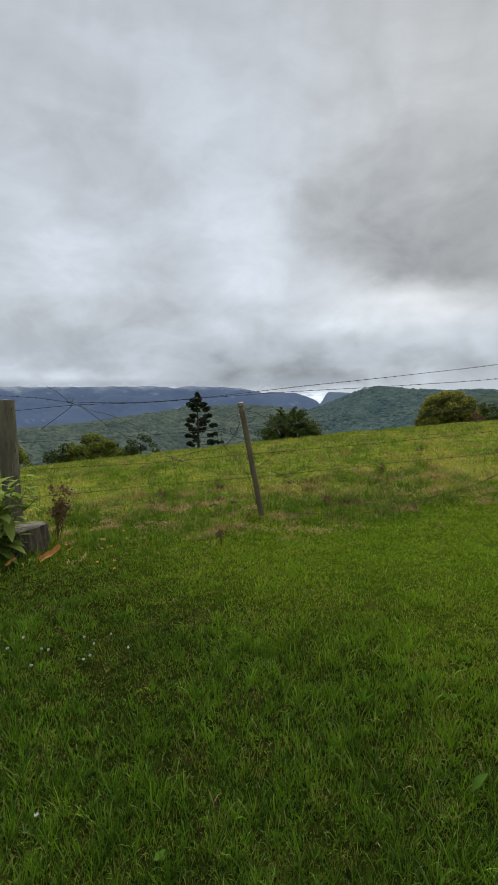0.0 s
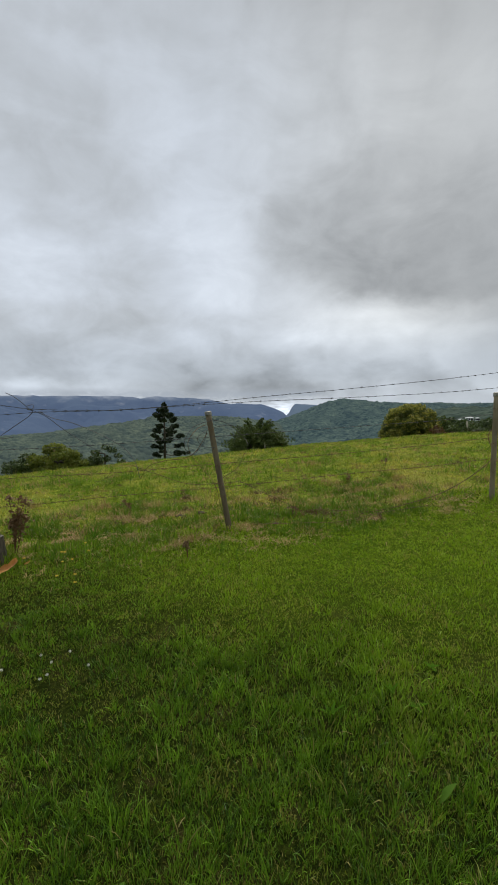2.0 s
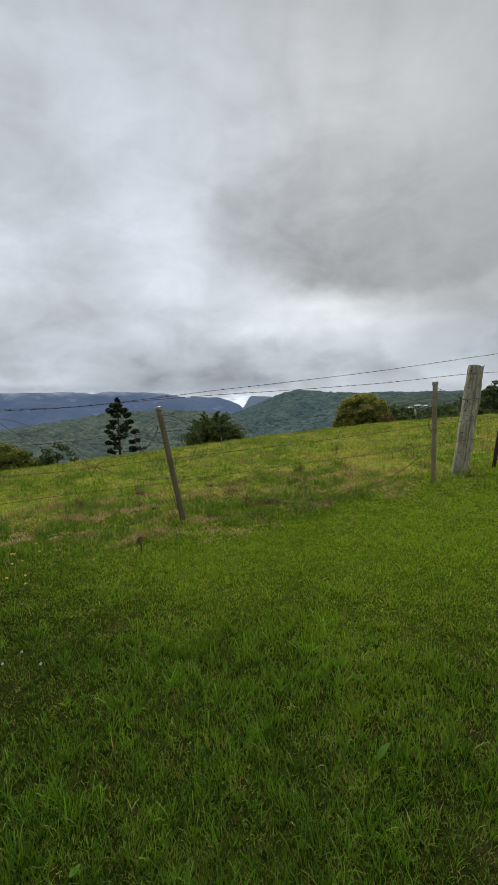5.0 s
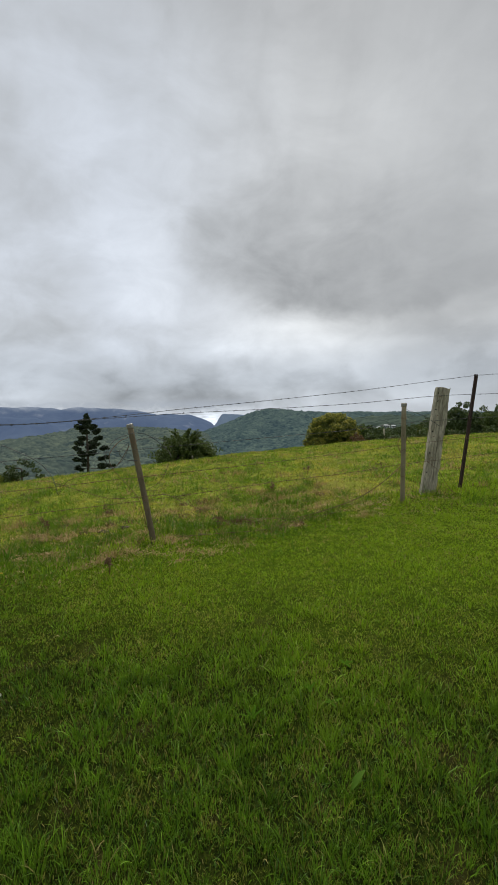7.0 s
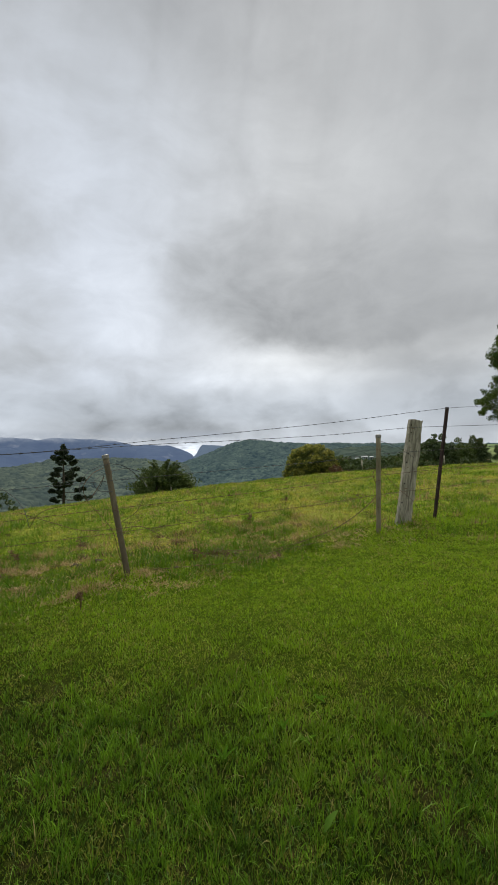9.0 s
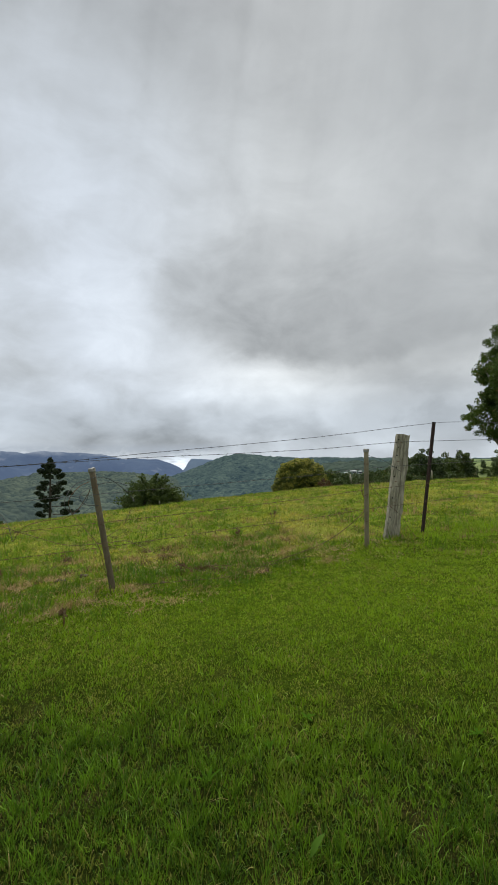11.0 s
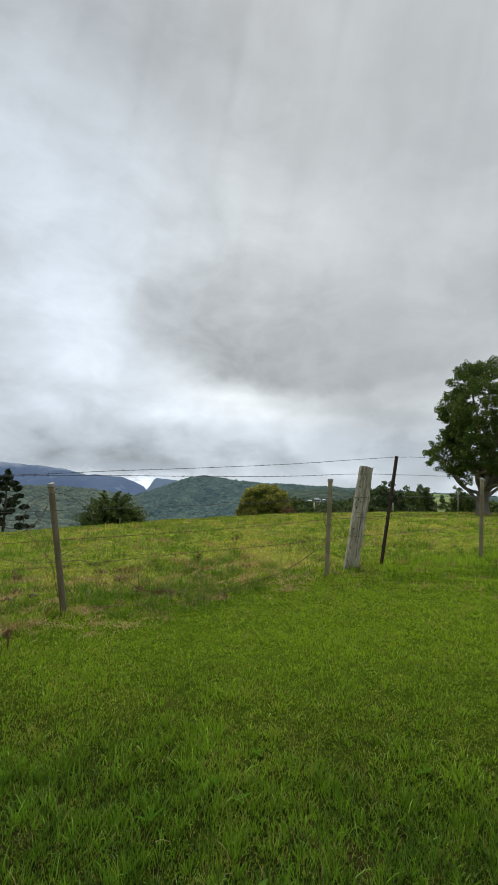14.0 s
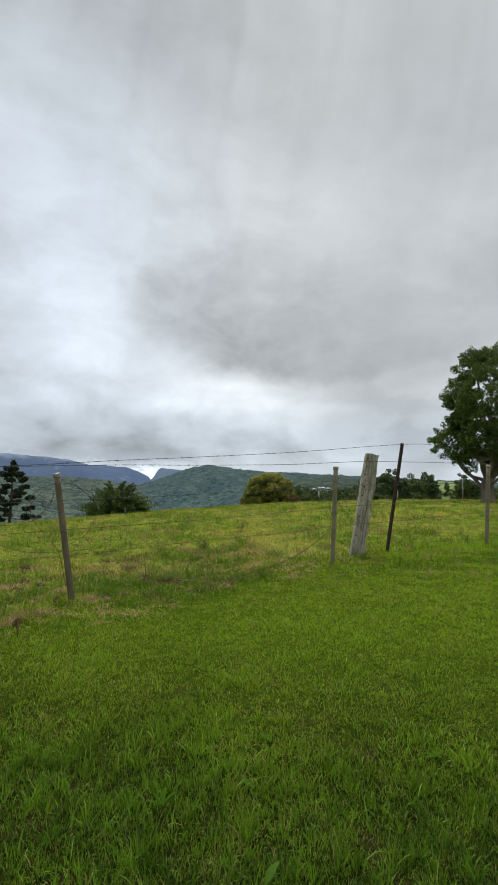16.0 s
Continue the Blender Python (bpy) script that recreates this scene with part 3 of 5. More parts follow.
def cloud_bank():
    """Low cloud lying along the plateau's rim: a far soft sheet, dense above and torn below."""
    m, N = material("low_cloud")
    p = place(N)
    sp = N.add("ShaderNodeSeparateXYZ")
    N.put(sp.inputs[0], p)
    torn = N.noise(N.vmath("MULTIPLY", p, (1, 1, 2.2)), 0.006, 6.0, 0.6, 0.4)
    z = N.math("ADD", sp.outputs[2], N.math("MULTIPLY", N.math("SUBTRACT", torn, 0.5), 210.0))
    dense = N.math("MULTIPLY", N.ramp(z, 75.0, 185.0), N.ramp(sp.outputs[2], 208.0, 120.0))
    dense = N.math("MULTIPLY", dense, N.ramp(sp.outputs[0], 1050.0, 720.0))
    em = N.add("ShaderNodeEmission")
    em.inputs[0].default_value, em.inputs[1].default_value = (0.36, 0.40, 0.46, 1), 1.0
    tr = N.add("ShaderNodeBsdfTransparent")
    mx = N.add("ShaderNodeMixShader")
    N.put(mx.inputs[0], N.math("MULTIPLY", dense, 0.9))
    N.put(mx.inputs[1], tr.outputs[0])
    N.put(mx.inputs[2], em.outputs[0])
    finish(N, mx.outputs[0])
    az = np.radians(np.linspace(-60, 17, 60))
    zz = np.linspace(40, 210, 12)
    A, Z = np.meshgrid(az, zz)
    verts = np.stack([3900 * np.sin(A), 3900 * np.cos(A), Z], -1).reshape(-1, 3)
    i = np.arange(11 * 60).reshape(11, 60)[:, :-1].ravel()
    quads = np.stack([i, i + 1, i + 61, i + 60], -1)
    ob = bulk("backdrop_cloud", verts, np.full(len(quads), 4), quads.ravel(), m, True)
    tagged(ob, "low grey cloud lying along a far plateau", "cloud", kind="structure")


cloud_bank()
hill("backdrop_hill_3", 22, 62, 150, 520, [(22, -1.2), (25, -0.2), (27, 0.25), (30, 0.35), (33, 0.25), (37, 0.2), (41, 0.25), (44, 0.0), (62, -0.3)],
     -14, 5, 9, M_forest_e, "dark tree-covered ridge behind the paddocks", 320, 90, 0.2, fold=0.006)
hill("backdrop_hill_4", 29, 60, 75, 230, [(29, -3.5), (31, -1.8), (33, -1.15), (36, -1.0), (40, -0.4), (42.5, 0.38), (44.3, 0.3), (46, -0.1), (49, -0.35), (60, -0.5)],
     -6, 0.0, 9, M_paddock, "open green paddock hill", 120, 40, 0.03)


# ---- trees ----
def leaf_quads(name, centers, sizes, mat, droop=0.0, stretch=1.6, seed=1):
    """Many small folded leaves, one quad each, turned at random."""
    g = np.random.default_rng(seed)
    n = len(centers)
    d = g.normal(size=(n, 3))
    d[:, 2] -= droop
    d /= np.linalg.norm(d, axis=1)[:, None]
    o = np.cross(d, g.normal(size=(n, 3)))
    o /= np.linalg.norm(o, axis=1)[:, None]
    up = np.cross(d, o)
    s = sizes[:, None]
    a = centers - d * s * stretch * 0.5
    b = centers + o * s * 0.5 + up * s * 0.12
    c = centers + d * s * stretch * 0.5
    e = centers - o * s * 0.5 + up * s * 0.12
    verts = np.stack([a, b, c, e], 1).reshape(-1, 3)
    return bulk(name, verts, np.full(n, 4), np.arange(4 * n), mat)


def clump_points(g, clumps, per):
    """Points in the shells of leaf clumps: rows of x, y, z, radius, flatness."""
    out = []
    for x, y, z, r, flat in clumps:
        n = max(8, int(per * r * r))
        v = g.normal(size=(n, 3))
        v /= np.linalg.norm(v, axis=1)[:, None]
        rad = r * (0.45 + 0.6 * g.random(n) ** 0.6)
        wob = 1 + 0.25 * np.sin(v[:, 0] * 5 + x * 7) * np.cos(v[:, 1] * 4 + y * 5)
        out.append(np.array([x, y, z]) + v * (rad * wob)[:, None] * np.array([1, 1, flat]))
    return np.concatenate(out)


def dome_clumps(g, n, rx, ry, rz, z0, size, low=-0.2, uneven=1.0):
    """Clump centres spread over a dome, a third of them inside it."""
    rows = []
    while len(rows) < n:
        v = g.normal(size=3)
        v /= np.linalg.norm(v)
        if v[2] < low:
            continue
        k = 0.86 + 0.16 * g.random() if g.random() < 0.72 else 0.3 + 0.5 * g.random()
        k *= 1 + uneven * (0.10 * math.sin(v[0] * 6 + n) + 0.08 * math.cos(v[1] * 7))
        rows.append((v[0] * rx * k, v[1] * ry * k, z0 + v[2] * rz * k, size * (0.7 + 0.6 * g.random()), 0.8))
    return rows


def full_dome(g, n, rx, ry, rz, z0, size, flat=0.8, uneven=0.06, square=0.75):
    """Clump centres spread evenly over a full dome that reaches the ground, the inside filled too."""
    rows = []
    for i in range(n):
        up = -0.12 + 1.12 * (i + 0.5) / n
        w = i * 2.39996 + g.normal() * 0.15
        side = max(0.0, 1 - max(up, 0.0) ** 2) ** (0.5 * square)
        k = 1 + uneven * (g.normal() + 0.8 * math.sin(w * 3 + up * 4))
        if i % 4 == 0:
            k *= 0.45 + 0.35 * g.random()
        rows.append((math.cos(w) * side * rx * k, math.sin(w) * side * ry * k, z0 + up * rz * k, size * (0.75 + 0.5 * g.random()), flat))
    return rows


def bent(g, a, b, steps=6, wander=0.12, lift=0.0):
    """A limb's line from a to b, bent and wandering."""
    a, b = Vector(a), Vector(b)
    L = (b - a).length
    pts = []
    for i in range(steps + 1):
        t = i / steps
        p = a.lerp(b, t)
        k = math.sin(math.pi * t)
        p += Vector((g.normal() * wander * k * L * 0.3, g.normal() * wander * k * L * 0.3, lift * k * L + g.normal() * wander * k * L * 0.15))
        pts.append(p)
    return spline(pts, 3)


def broad_tree(name, at, trunk_r, fork_z, limbs, clumps, per, leaf, bark, leaves, label, category="tree", seed=3, group="", trunk_top=None, flare=1.7, turn=0.0, limb_r=0.36, boughs=()):
    """A broadleaved tree or bush: tapered trunk, limbs, and a crown of many leaves in clumps."""
    g = np.random.default_rng(seed)
    t = empty(name, at, label, category, group)
    t.rotation_euler = (0, 0, radians(turn))
    top = trunk_top or (0.0, 0.0, fork_z)
    line = spline([(0, 0, -0.4), (0.02, 0, 0.0), (top[0] * 0.3, top[1] * 0.3, fork_z * 0.4), top], 4)
    rad = [trunk_r * (flare if i < 5 else 1 + 0.25 * math.exp(-(i - 4) * 0.6)) * (1 - 0.3 * i / len(line)) for i in range(len(line))]
    part("trunk", tube(line, rad, 12), bark, t, smooth=True)
    for k in range(limbs):
        c = clumps[(k * 7) % len(clumps)]
        pts = bent(g, top, (c[0] * 0.95, c[1] * 0.95, c[2]), 5, 0.16, 0.05)
        r0 = trunk_r * (limb_r + 0.22 * g.random())
        part("limb", tube(pts, [r0 * (1 - 0.8 * i / len(pts)) + 0.01 for i in range(len(pts))], 7), bark, t, smooth=True)
    for run in boughs:
        pts = spline(run, 5)
        part("limb", tube(pts, [trunk_r * (0.25 - 0.20 * i / len(pts)) * (1 + 0.10 * math.sin(i * 1.9)) for i in range(len(pts))], 9), bark, t, smooth=True)
    pts = clump_points(g, clumps, per)
    crown = leaf_quads("crown", pts, leaf * (0.6 + 0.8 * g.random(len(pts))), leaves, seed=seed)
    crown.parent = t
    return t


def polar(az, r, sink=0.0):
    x, y = r * math.sin(radians(az)), r * math.cos(radians(az))
    return x, y, ground_at(x, y) - sink


g = np.random.default_rng(21)
# round golden-green bush on the crest: dense rounded clumps, their tips in young golden leaf
at = polar(23.2, 46, 0.1)
cl = full_dome(g, 230, 2.45, 2.4, 2.75, 0.15, 0.30, 0.85, 0.03, 0.8)
inner = full_dome(g, 120, 1.95, 1.9, 2.25, 0.15, 0.50, 0.85, 0.03, 0.8)
bush = broad_tree("bush", at, 0.16, 0.9, 8, cl + inner, 800, 0.085, M_darkbark, M_bush_green, "rounded dense bush with golden-green leaves on the paddock crest", "bush", 5)
tips = clump_points(g, [(x, y, z + 0.10, r * 0.92, f) for x, y, z, r, f in cl], 560)
young = leaf_quads("young_leaves", tips, 0.08 * (0.6 + 0.8 * g.random(len(tips))), M_bush_gold, seed=15)
young.parent = bush
tagged(young, "golden young leaves")
# dark spreading bush on the crest: arching shoots that stand out all round
cl = full_dome(g, 120, 2.5, 2.1, 1.7, 0.15, 0.42, 0.8, 0.08, 1.1)
for k in range(150):
    w, up = g.random() * 6.28, g.random() ** 0.8
    reach = 3.95 * (1 - 0.30 * up) * (0.8 + 0.25 * g.random())
    rise = 3.0 * up ** 0.8 * (0.75 + 0.35 * g.random())
    for j in range(6):
        q = 0.50 + 0.50 * j / 5
        out = reach * math.sqrt(max(0.0, 1 - up * up * 0.92)) * q
        cl.append((math.cos(w) * out - 0.25 * up, math.sin(w) * out * 0.8, 0.12 + rise * math.sin(q * 1.5), 0.28 - 0.17 * q, 0.9))
broad_tree("bush", polar(5.2, 45.5, 0.15), 0.2, 1.0, 9, cl, 950, 0.085, M_darkbark, M_bush_dark,
           "dark green spreading bush with arching shoots at the paddock's edge", "bush", 6)
# lighter bush further down the slope
broad_tree("bush", polar(-18.6, 50, 0.2), 0.18, 1.2, 8, dome_clumps(g, 70, 2.1, 2.0, 1.9, 0.9, 0.45, -0.2, 1.4) + [(-2.6, 0, 0.6, 0.7, 0.8), (2.4, 0, 0.9, 0.6, 0.8)], 620, 0.15,
           M_darkbark, M_bush_olive, "olive-green leafy bush below the crest", "bush", 7)
broad_tree("bush", polar(-21.6, 52, 0.2), 0.14, 0.8, 5, dome_clumps(g, 32, 2.2, 1.6, 1.3, 0.8, 0.55), 500, 0.15,
           M_darkbark, M_shrub, "low dark shrub beside an olive bush", "bush", 8)
broad_tree("bush", polar(-13.4, 50, 0.2), 0.10, 1.5, 6, [(-0.9, 0, 1.6, 0.5, 0.7), (0.7, 0.1, 1.9, 0.5, 0.7), (0.1, 0, 2.2, 0.45, 0.7), (1.3, 0, 1.3, 0.45, 0.6), (-1.4, 0, 1.0, 0.5, 0.6), (0.2, 0, 1.0, 0.5, 0.6), (1.7, 0, 0.6, 0.5, 0.7)], 420, 0.15,
           M_darkbark, M_shrub, "thin open shrub on the paddock's edge", "bush", 9)
broad_tree("bush", polar(-15.8, 52, 0.2), 0.1, 0.7, 5, dome_clumps(g, 22, 1.7, 1.5, 1.0, 0.7, 0.5), 420, 0.15,
           M_darkbark, M_shrub, "low shrub on the paddock's edge", "bush", 10)
broad_tree("bush", polar(-28.6, 48, 0.2), 0.1, 0.9, 6, dome_clumps(g, 40, 2.2, 1.8, 2.2, 0.8, 0.55), 520, 0.15,
           M_darkbark, M_bush_olive, "olive-green bush behind the gate post", "bush", 12)


def conifer(at, tall, seed, label, reach_k=1.0):
    """A hoop pine: straight trunk, whorls of level branches that end in dense dark tufts with gaps between."""
    g = np.random.default_rng(seed)
    t = empty("hoop_pine", at, label, "tree")
    part("trunk", tube([(0, 0, -0.5), (0.03, 0, tall * 0.4), (0, 0, tall * 0.8), (0, 0, tall)], [0.17, 0.13, 0.07, 0.02], 9), M_darkbark, t, smooth=True)
    clumps = [(0, 0, tall - 0.12, 0.26, 1.2), (0.1, 0, tall - 0.45, 0.34, 0.7), (-0.15, 0.1, tall - 0.7, 0.36, 0.7)]
    z = tall - 0.95
    turn = 0.3
    while z > 0.5:
        k = (tall - z) / tall
        n = 3 if g.random() < 0.6 else 4
        for j in range(n):
            turn += 2 * math.pi / n + g.normal() * 0.35
            out = reach_k * (0.45 + 2.9 * k ** 0.85) * (0.30 + 0.80 * g.random())
            # boughs sag from the trunk and turn up where they carry their tufts
            lift = 0.16 + 0.14 * g.random()
            tip = (math.cos(turn) * out, math.sin(turn) * out, z + lift)
            mid = (math.cos(turn) * out * 0.55, math.sin(turn) * out * 0.55, z - 0.10)
            line = spline([(0, 0, z + 0.02), mid, tip], 4)
            part("branch", tube(line, [0.040 - 0.003 * i for i in range(len(line))], 5), M_darkbark, t)
            size = 0.19 + 0.09 * g.random()
            for c in range(8 if out > 0.8 else 3):
                s = 1.02 - 0.42 * g.random() ** 1.4
                a2 = turn + g.normal() * 0.20 / max(out, 0.6)
                clumps.append((math.cos(a2) * out * s, math.sin(a2) * out * s, tip[2] - (1 - s) * 0.45 + 0.07 * g.normal(), size * (0.7 + 0.5 * g.random()), 0.75))
        z -= 0.52 + 0.34 * g.random()
    pts = clump_points(g, clumps, 2300)
    crown = leaf_quads("crown", pts, 0.11 * (0.6 + 0.8 * g.random(len(pts))), M_pine, stretch=2.2, seed=seed)
    crown.parent = t


x, y, z = polar(-6.4, 58)
conifer((x, y, z), EYE + math.tan(radians(0.95)) * 58 - z, 4, "dark hoop pine with tufted whorled branches below the crest", 1.08)
x, y, z = polar(-29.0, 62)
conifer((x, y, z), EYE + math.tan(radians(-1.6)) * 62 - z, 14, "dark hoop pine partly hidden behind the fence", 1.1)

# the large spreading tree on the paddock
gb = np.random.default_rng(33)
cl = [(c[0] + 2.7, *c[1:]) for c in dome_clumps(gb, 1400, 5.5, 5.2, 5.3, 6.8, 0.38, -0.72)]
cl = [c for c in cl if c[2] > 2.7 + 0.5 * gb.random() + 0.6 * math.exp(-(c[0] / 1.5) ** 2)]
cl = [c for c in cl if value_noise(c[0] * 1.3, c[2] * 1.3, 41) > 0.13 + 0.08 * gb.random()]
# outlying lobes of leaf at the ends of the boughs
for cx, cz, spread in ((-3.65, 4.7, 0.40), (-3.1, 4.3, 0.40), (-3.0, 5.2, 0.40), (-2.4, 3.9, 0.42), (-1.8, 3.4, 0.40), (-1.2, 3.1, 0.35), (-2.9, 8.2, 0.34), (-2.3, 8.0, 0.40), (-2.4, 6.6, 0.35), (-2.6, 5.8, 0.35),
                       (-2.2, 9.8, 0.40), (-1.0, 11.1, 0.40), (4.8, 4.2, 0.4), (1.6, 3.2, 0.4), (3.0, 3.4, 0.4)):
    cl += [(cx + spread * gb.normal(), 0.9 * gb.normal(), cz + spread * 0.8 * gb.normal(), 0.22 + 0.12 * gb.random(), 0.75) for _ in range(14)]
BOUGHS = [[(-0.2, 0, 1.0), (-1.0, 0.1, 1.9), (-1.9, 0.2, 3.0), (-3.1, 0.1, 4.2), (-4.0, 0, 4.9)], [(-0.2, 0.1, 1.7), (-1.4, 0.3, 2.2), (-2.2, 0.5, 3.4), (-2.6, 0.6, 5.2)],
          [(-0.1, -0.2, 1.8), (-0.6, -0.6, 3.6), (-1.6, -0.9, 6.0), (-2.4, -1, 8.2)], [(0.1, 0.1, 1.8), (0.5, 0.2, 4.0), (0.3, 0.4, 7.0), (0.6, 0.3, 10.0)],
          [(0.2, 0, 1.7), (1.3, 0.2, 3.0), (2.6, 0.1, 5.0), (3.4, 0, 8.0)], [(0.2, -0.1, 1.4), (1.5, -0.3, 2.4), (3.2, -0.4, 2.9), (5.0, -0.4, 4.2)], [(0.2, 0.2, 1.6), (1.0, 0.9, 2.9), (2.2, 1.8, 4.2), (3.6, 2.4, 6.0)]]
broad_tree("tree", polar(47.85, 40, 0.05), 0.56, 1.9, 26, cl, 900, 0.085, M_bark, M_bigleaf,
           "large spreading dark green tree with a forked pale trunk", "tree", 35, flare=1.5, turn=-47.85, limb_r=0.12, boughs=BOUGHS)

# shrubs and trees along the far side of the paddock
# azimuth, distance, half width, elevation of the top
SHRUBS = [(26.7, 60, 1.4, -1.35), (27.6, 66, 2.0, -1.4), (28.6, 62, 1.5, -1.65), (29.6, 70, 2.0, -1.4), (30.6, 66, 1.9, -1.5), (31.7, 74, 2.3, -1.3), (32.9, 78, 2.4, -1.2),
          (34.0, 82, 2.4, -0.9), (34.9, 92, 2.2, 0.1), (36.5, 82, 2.0, 0.5), (37.4, 80, 2.2, 0.85), (38.8, 82, 2.0, 0.15), (40.2, 90, 2.2, 0.4), (41.4, 94, 2.3, 0.8), (42.2, 96, 1.5, 0.45),
          (45.4, 84, 1.6, 0.85), (46.4, 86, 1.4, 0.4), (43.7, 150, 1.0, 0.25), (49.2, 70, 2.2, -0.5), (51.2, 74, 3.0, -0.4), (53.4, 72, 3.0, -0.4)]
for k, (az, r, w, el) in enumerate(SHRUBS):
    gs = np.random.default_rng(50 + k)
    x, y, z = polar(az, r, 0.2)
    h = max(0.8, EYE + math.tan(radians(el)) * r - z)
    broad_tree("shrub", (x, y, z), 0.14, h * 0.35, 4, full_dome(gs, 80, w, w * 0.9, h * 0.9, h * 0.05, 0.14 * min(w, h) + 0.22, 0.8, 0.13, 1.1), 300, 0.19,
               M_darkbark, M_shrub if k % 3 else M_bush_dark, "dark green shrub along the far fence of the paddock", "shrub", 70 + k, "shrubs along the far fence")

# small low weeds and tussocks on the crest in front of the shrubs
for k, (az, r, w, h) in enumerate([(26.2, 43, 0.7, 0.65), (27.6, 44, 1.2, 0.55), (29.8, 42, 1.3, 0.5), (31.4, 45, 1.2, 0.6), (37.4, 44, 0.9, 0.4), (33.6, 46, 1.2, 0.6), (35.4, 45, 0.9, 0.45), (24.8, 47, 1.3, 0.8), (41.0, 44, 0.8, 0.4)]):
    gs = np.random.default_rng(90 + k)
    broad_tree("shrub", polar(az, r, 0.05), 0.04, h * 0.3, 3, dome_clumps(gs, 12, w, w * 0.7, h, h * 0.2, 0.22, -0.1), 900, 0.10,
               M_darkbark, M_brownweed if k in (0,) else M_shrub, "low scrubby weed on the paddock crest", "shrub", 110 + k, "weeds on the crest")


# ---- houses and pole in the distance ----
def box(x0, x1, y0, y1, z0, z1):
    v = [(x0, y0, z0), (x1, y0, z0), (x1, y1, z0), (x0, y1, z0), (x0, y0, z1), (x1, y0, z1), (x1, y1, z1), (x0, y1, z1)]
    return v, [(0, 3, 2, 1), (4, 5, 6, 7), (0, 1, 5, 4), (1, 2, 6, 5), (2, 3, 7, 6), (3, 0, 4, 7)]


def house(az, r, z, w, d, h, turn, label):
    h_ob = empty("house", (r * math.sin(radians(az)), r * math.cos(radians(az)), z), label, "house", "distant houses")
    h_ob.rotation_euler = (0, 0, radians(turn))
    wall = part("wall", box(-w / 2, w / 2, -d / 2, d / 2, -4, h), M_housewall, h_ob)
    o, rh = 0.3, h * 0.3
    v = [(-w / 2 - o, -d / 2 - o, h + 0.01), (w / 2 + o, -d / 2 - o, h + 0.01), (w / 2 + o, d / 2 + o, h + 0.01), (-w / 2 - o, d / 2 + o, h + 0.01),
         (-w / 2 + d * 0.3, 0, h + rh), (w / 2 - d * 0.3, 0, h + rh)]
    part("roof", (v, [(0, 1, 5, 4), (1, 2, 5), (2, 3, 4, 5), (3, 0, 4), (3, 2, 1, 0)]), M_roof, h_ob, "pale sheet-metal hip roof")
    for k in range(3):
        x = (k - 1) * w * 0.3
        part("window", box(x - 0.6, x + 0.6, -d / 2 - 0.06, -d / 2 - 0.01, h * 0.35, h * 0.8), M_glass, wall)


house(29.5, 330, -5.7, 4.6, 4, 2.2, -29, "white cottage with a pale roof across the paddocks")
house(28.65, 325, -6.5, 2.8, 3, 1.8, -34, "small white farm shed across the paddocks")
house(30.3, 342, -5.8, 2.6, 3, 1.8, -25, "white farm shed half hidden by shrubs")


def far_post(az, r, h, rad, name, label, mat):
    x, y, z = polar(az, r)
    t = empty(name, (x, y, z), label, "post" if name != "power_pole" else "pole")
    part("shaft", tube([(0, 0, -0.3), (0.01, 0, h * 0.5), (0.0, 0, h)], [rad, rad * 0.95, rad * 0.8], 8), mat, t, smooth=True)
    return t


far_post(45.35, 72, 3.1, 0.07, "power_pole", "slim grey timber pole beside a big tree", M_pole)
far_post(29.2, 46, 1.1, 0.10, "fence_post", "grey timber fence post on the crest", M_timber)
far_post(5.9, 43.5, 0.55, 0.07, "fence_post", "short pale post in front of a dark bush", M_timber)
far_post(38.4, 52, 1.0, 0.07, "fence_post", "thin grey fence post on the crest", M_timber)

# ---- the fence ----
def fence_y(x):
    return 5.08 + 0.155 * x


def pipe_post(base, top, rad, mat, label):
    """A round pipe post with a lipped cap and two wire ties."""
    b, t = Vector(base), Vector(top)
    d = t - b
    ob = empty("fence_post", base, label, "post", "pipe fence posts")
    n = 10
    pts = [d * (i / n) for i in range(n + 1)]
    pts[0] = -d * 0.12
    part("pipe", tube(pts, [rad * (1 + 0.02 * math.sin(i * 2.1)) for i in range(n + 1)], 16), mat, ob, smooth=True)
    u = d.normalized()
    part("cap", tube([d - u * 0.035, d - u * 0.03, d + u * 0.004, d + u * 0.012], [rad * 1.02, rad * 1.22, rad * 1.22, rad * 0.9], 16), M_cap, ob, "dull zinc cap")
    for f in (0.3, 0.55, 0.86):
        c = d * f
        part("wire_tie", tube([c + Vector((math.cos(w) * rad * 1.08, math.sin(w) * rad * 1.08, 0.012 * math.sin(w * 2 + f * 9))) for w in np.linspace(0, 6.2, 14)], 0.003, 5), M_rust, ob)
    return ob


pipe_post((0.094, 5.07, 0.17), (-0.132, 5.12, 1.48), 0.031, M_pipe_dark, "leaning rust-stained pipe fence post wound with loose wire")
pipe_post((3.345, 5.49, 0.33), (3.371, 5.49, 1.69), 0.031, M_pipe, "upright weathered grey pipe fence post")
pipe_post((6.797, 6.14, 0.51), (6.826, 6.12, 1.86), 0.033, M_pipe, "grey-brown pipe fence post in long grass")


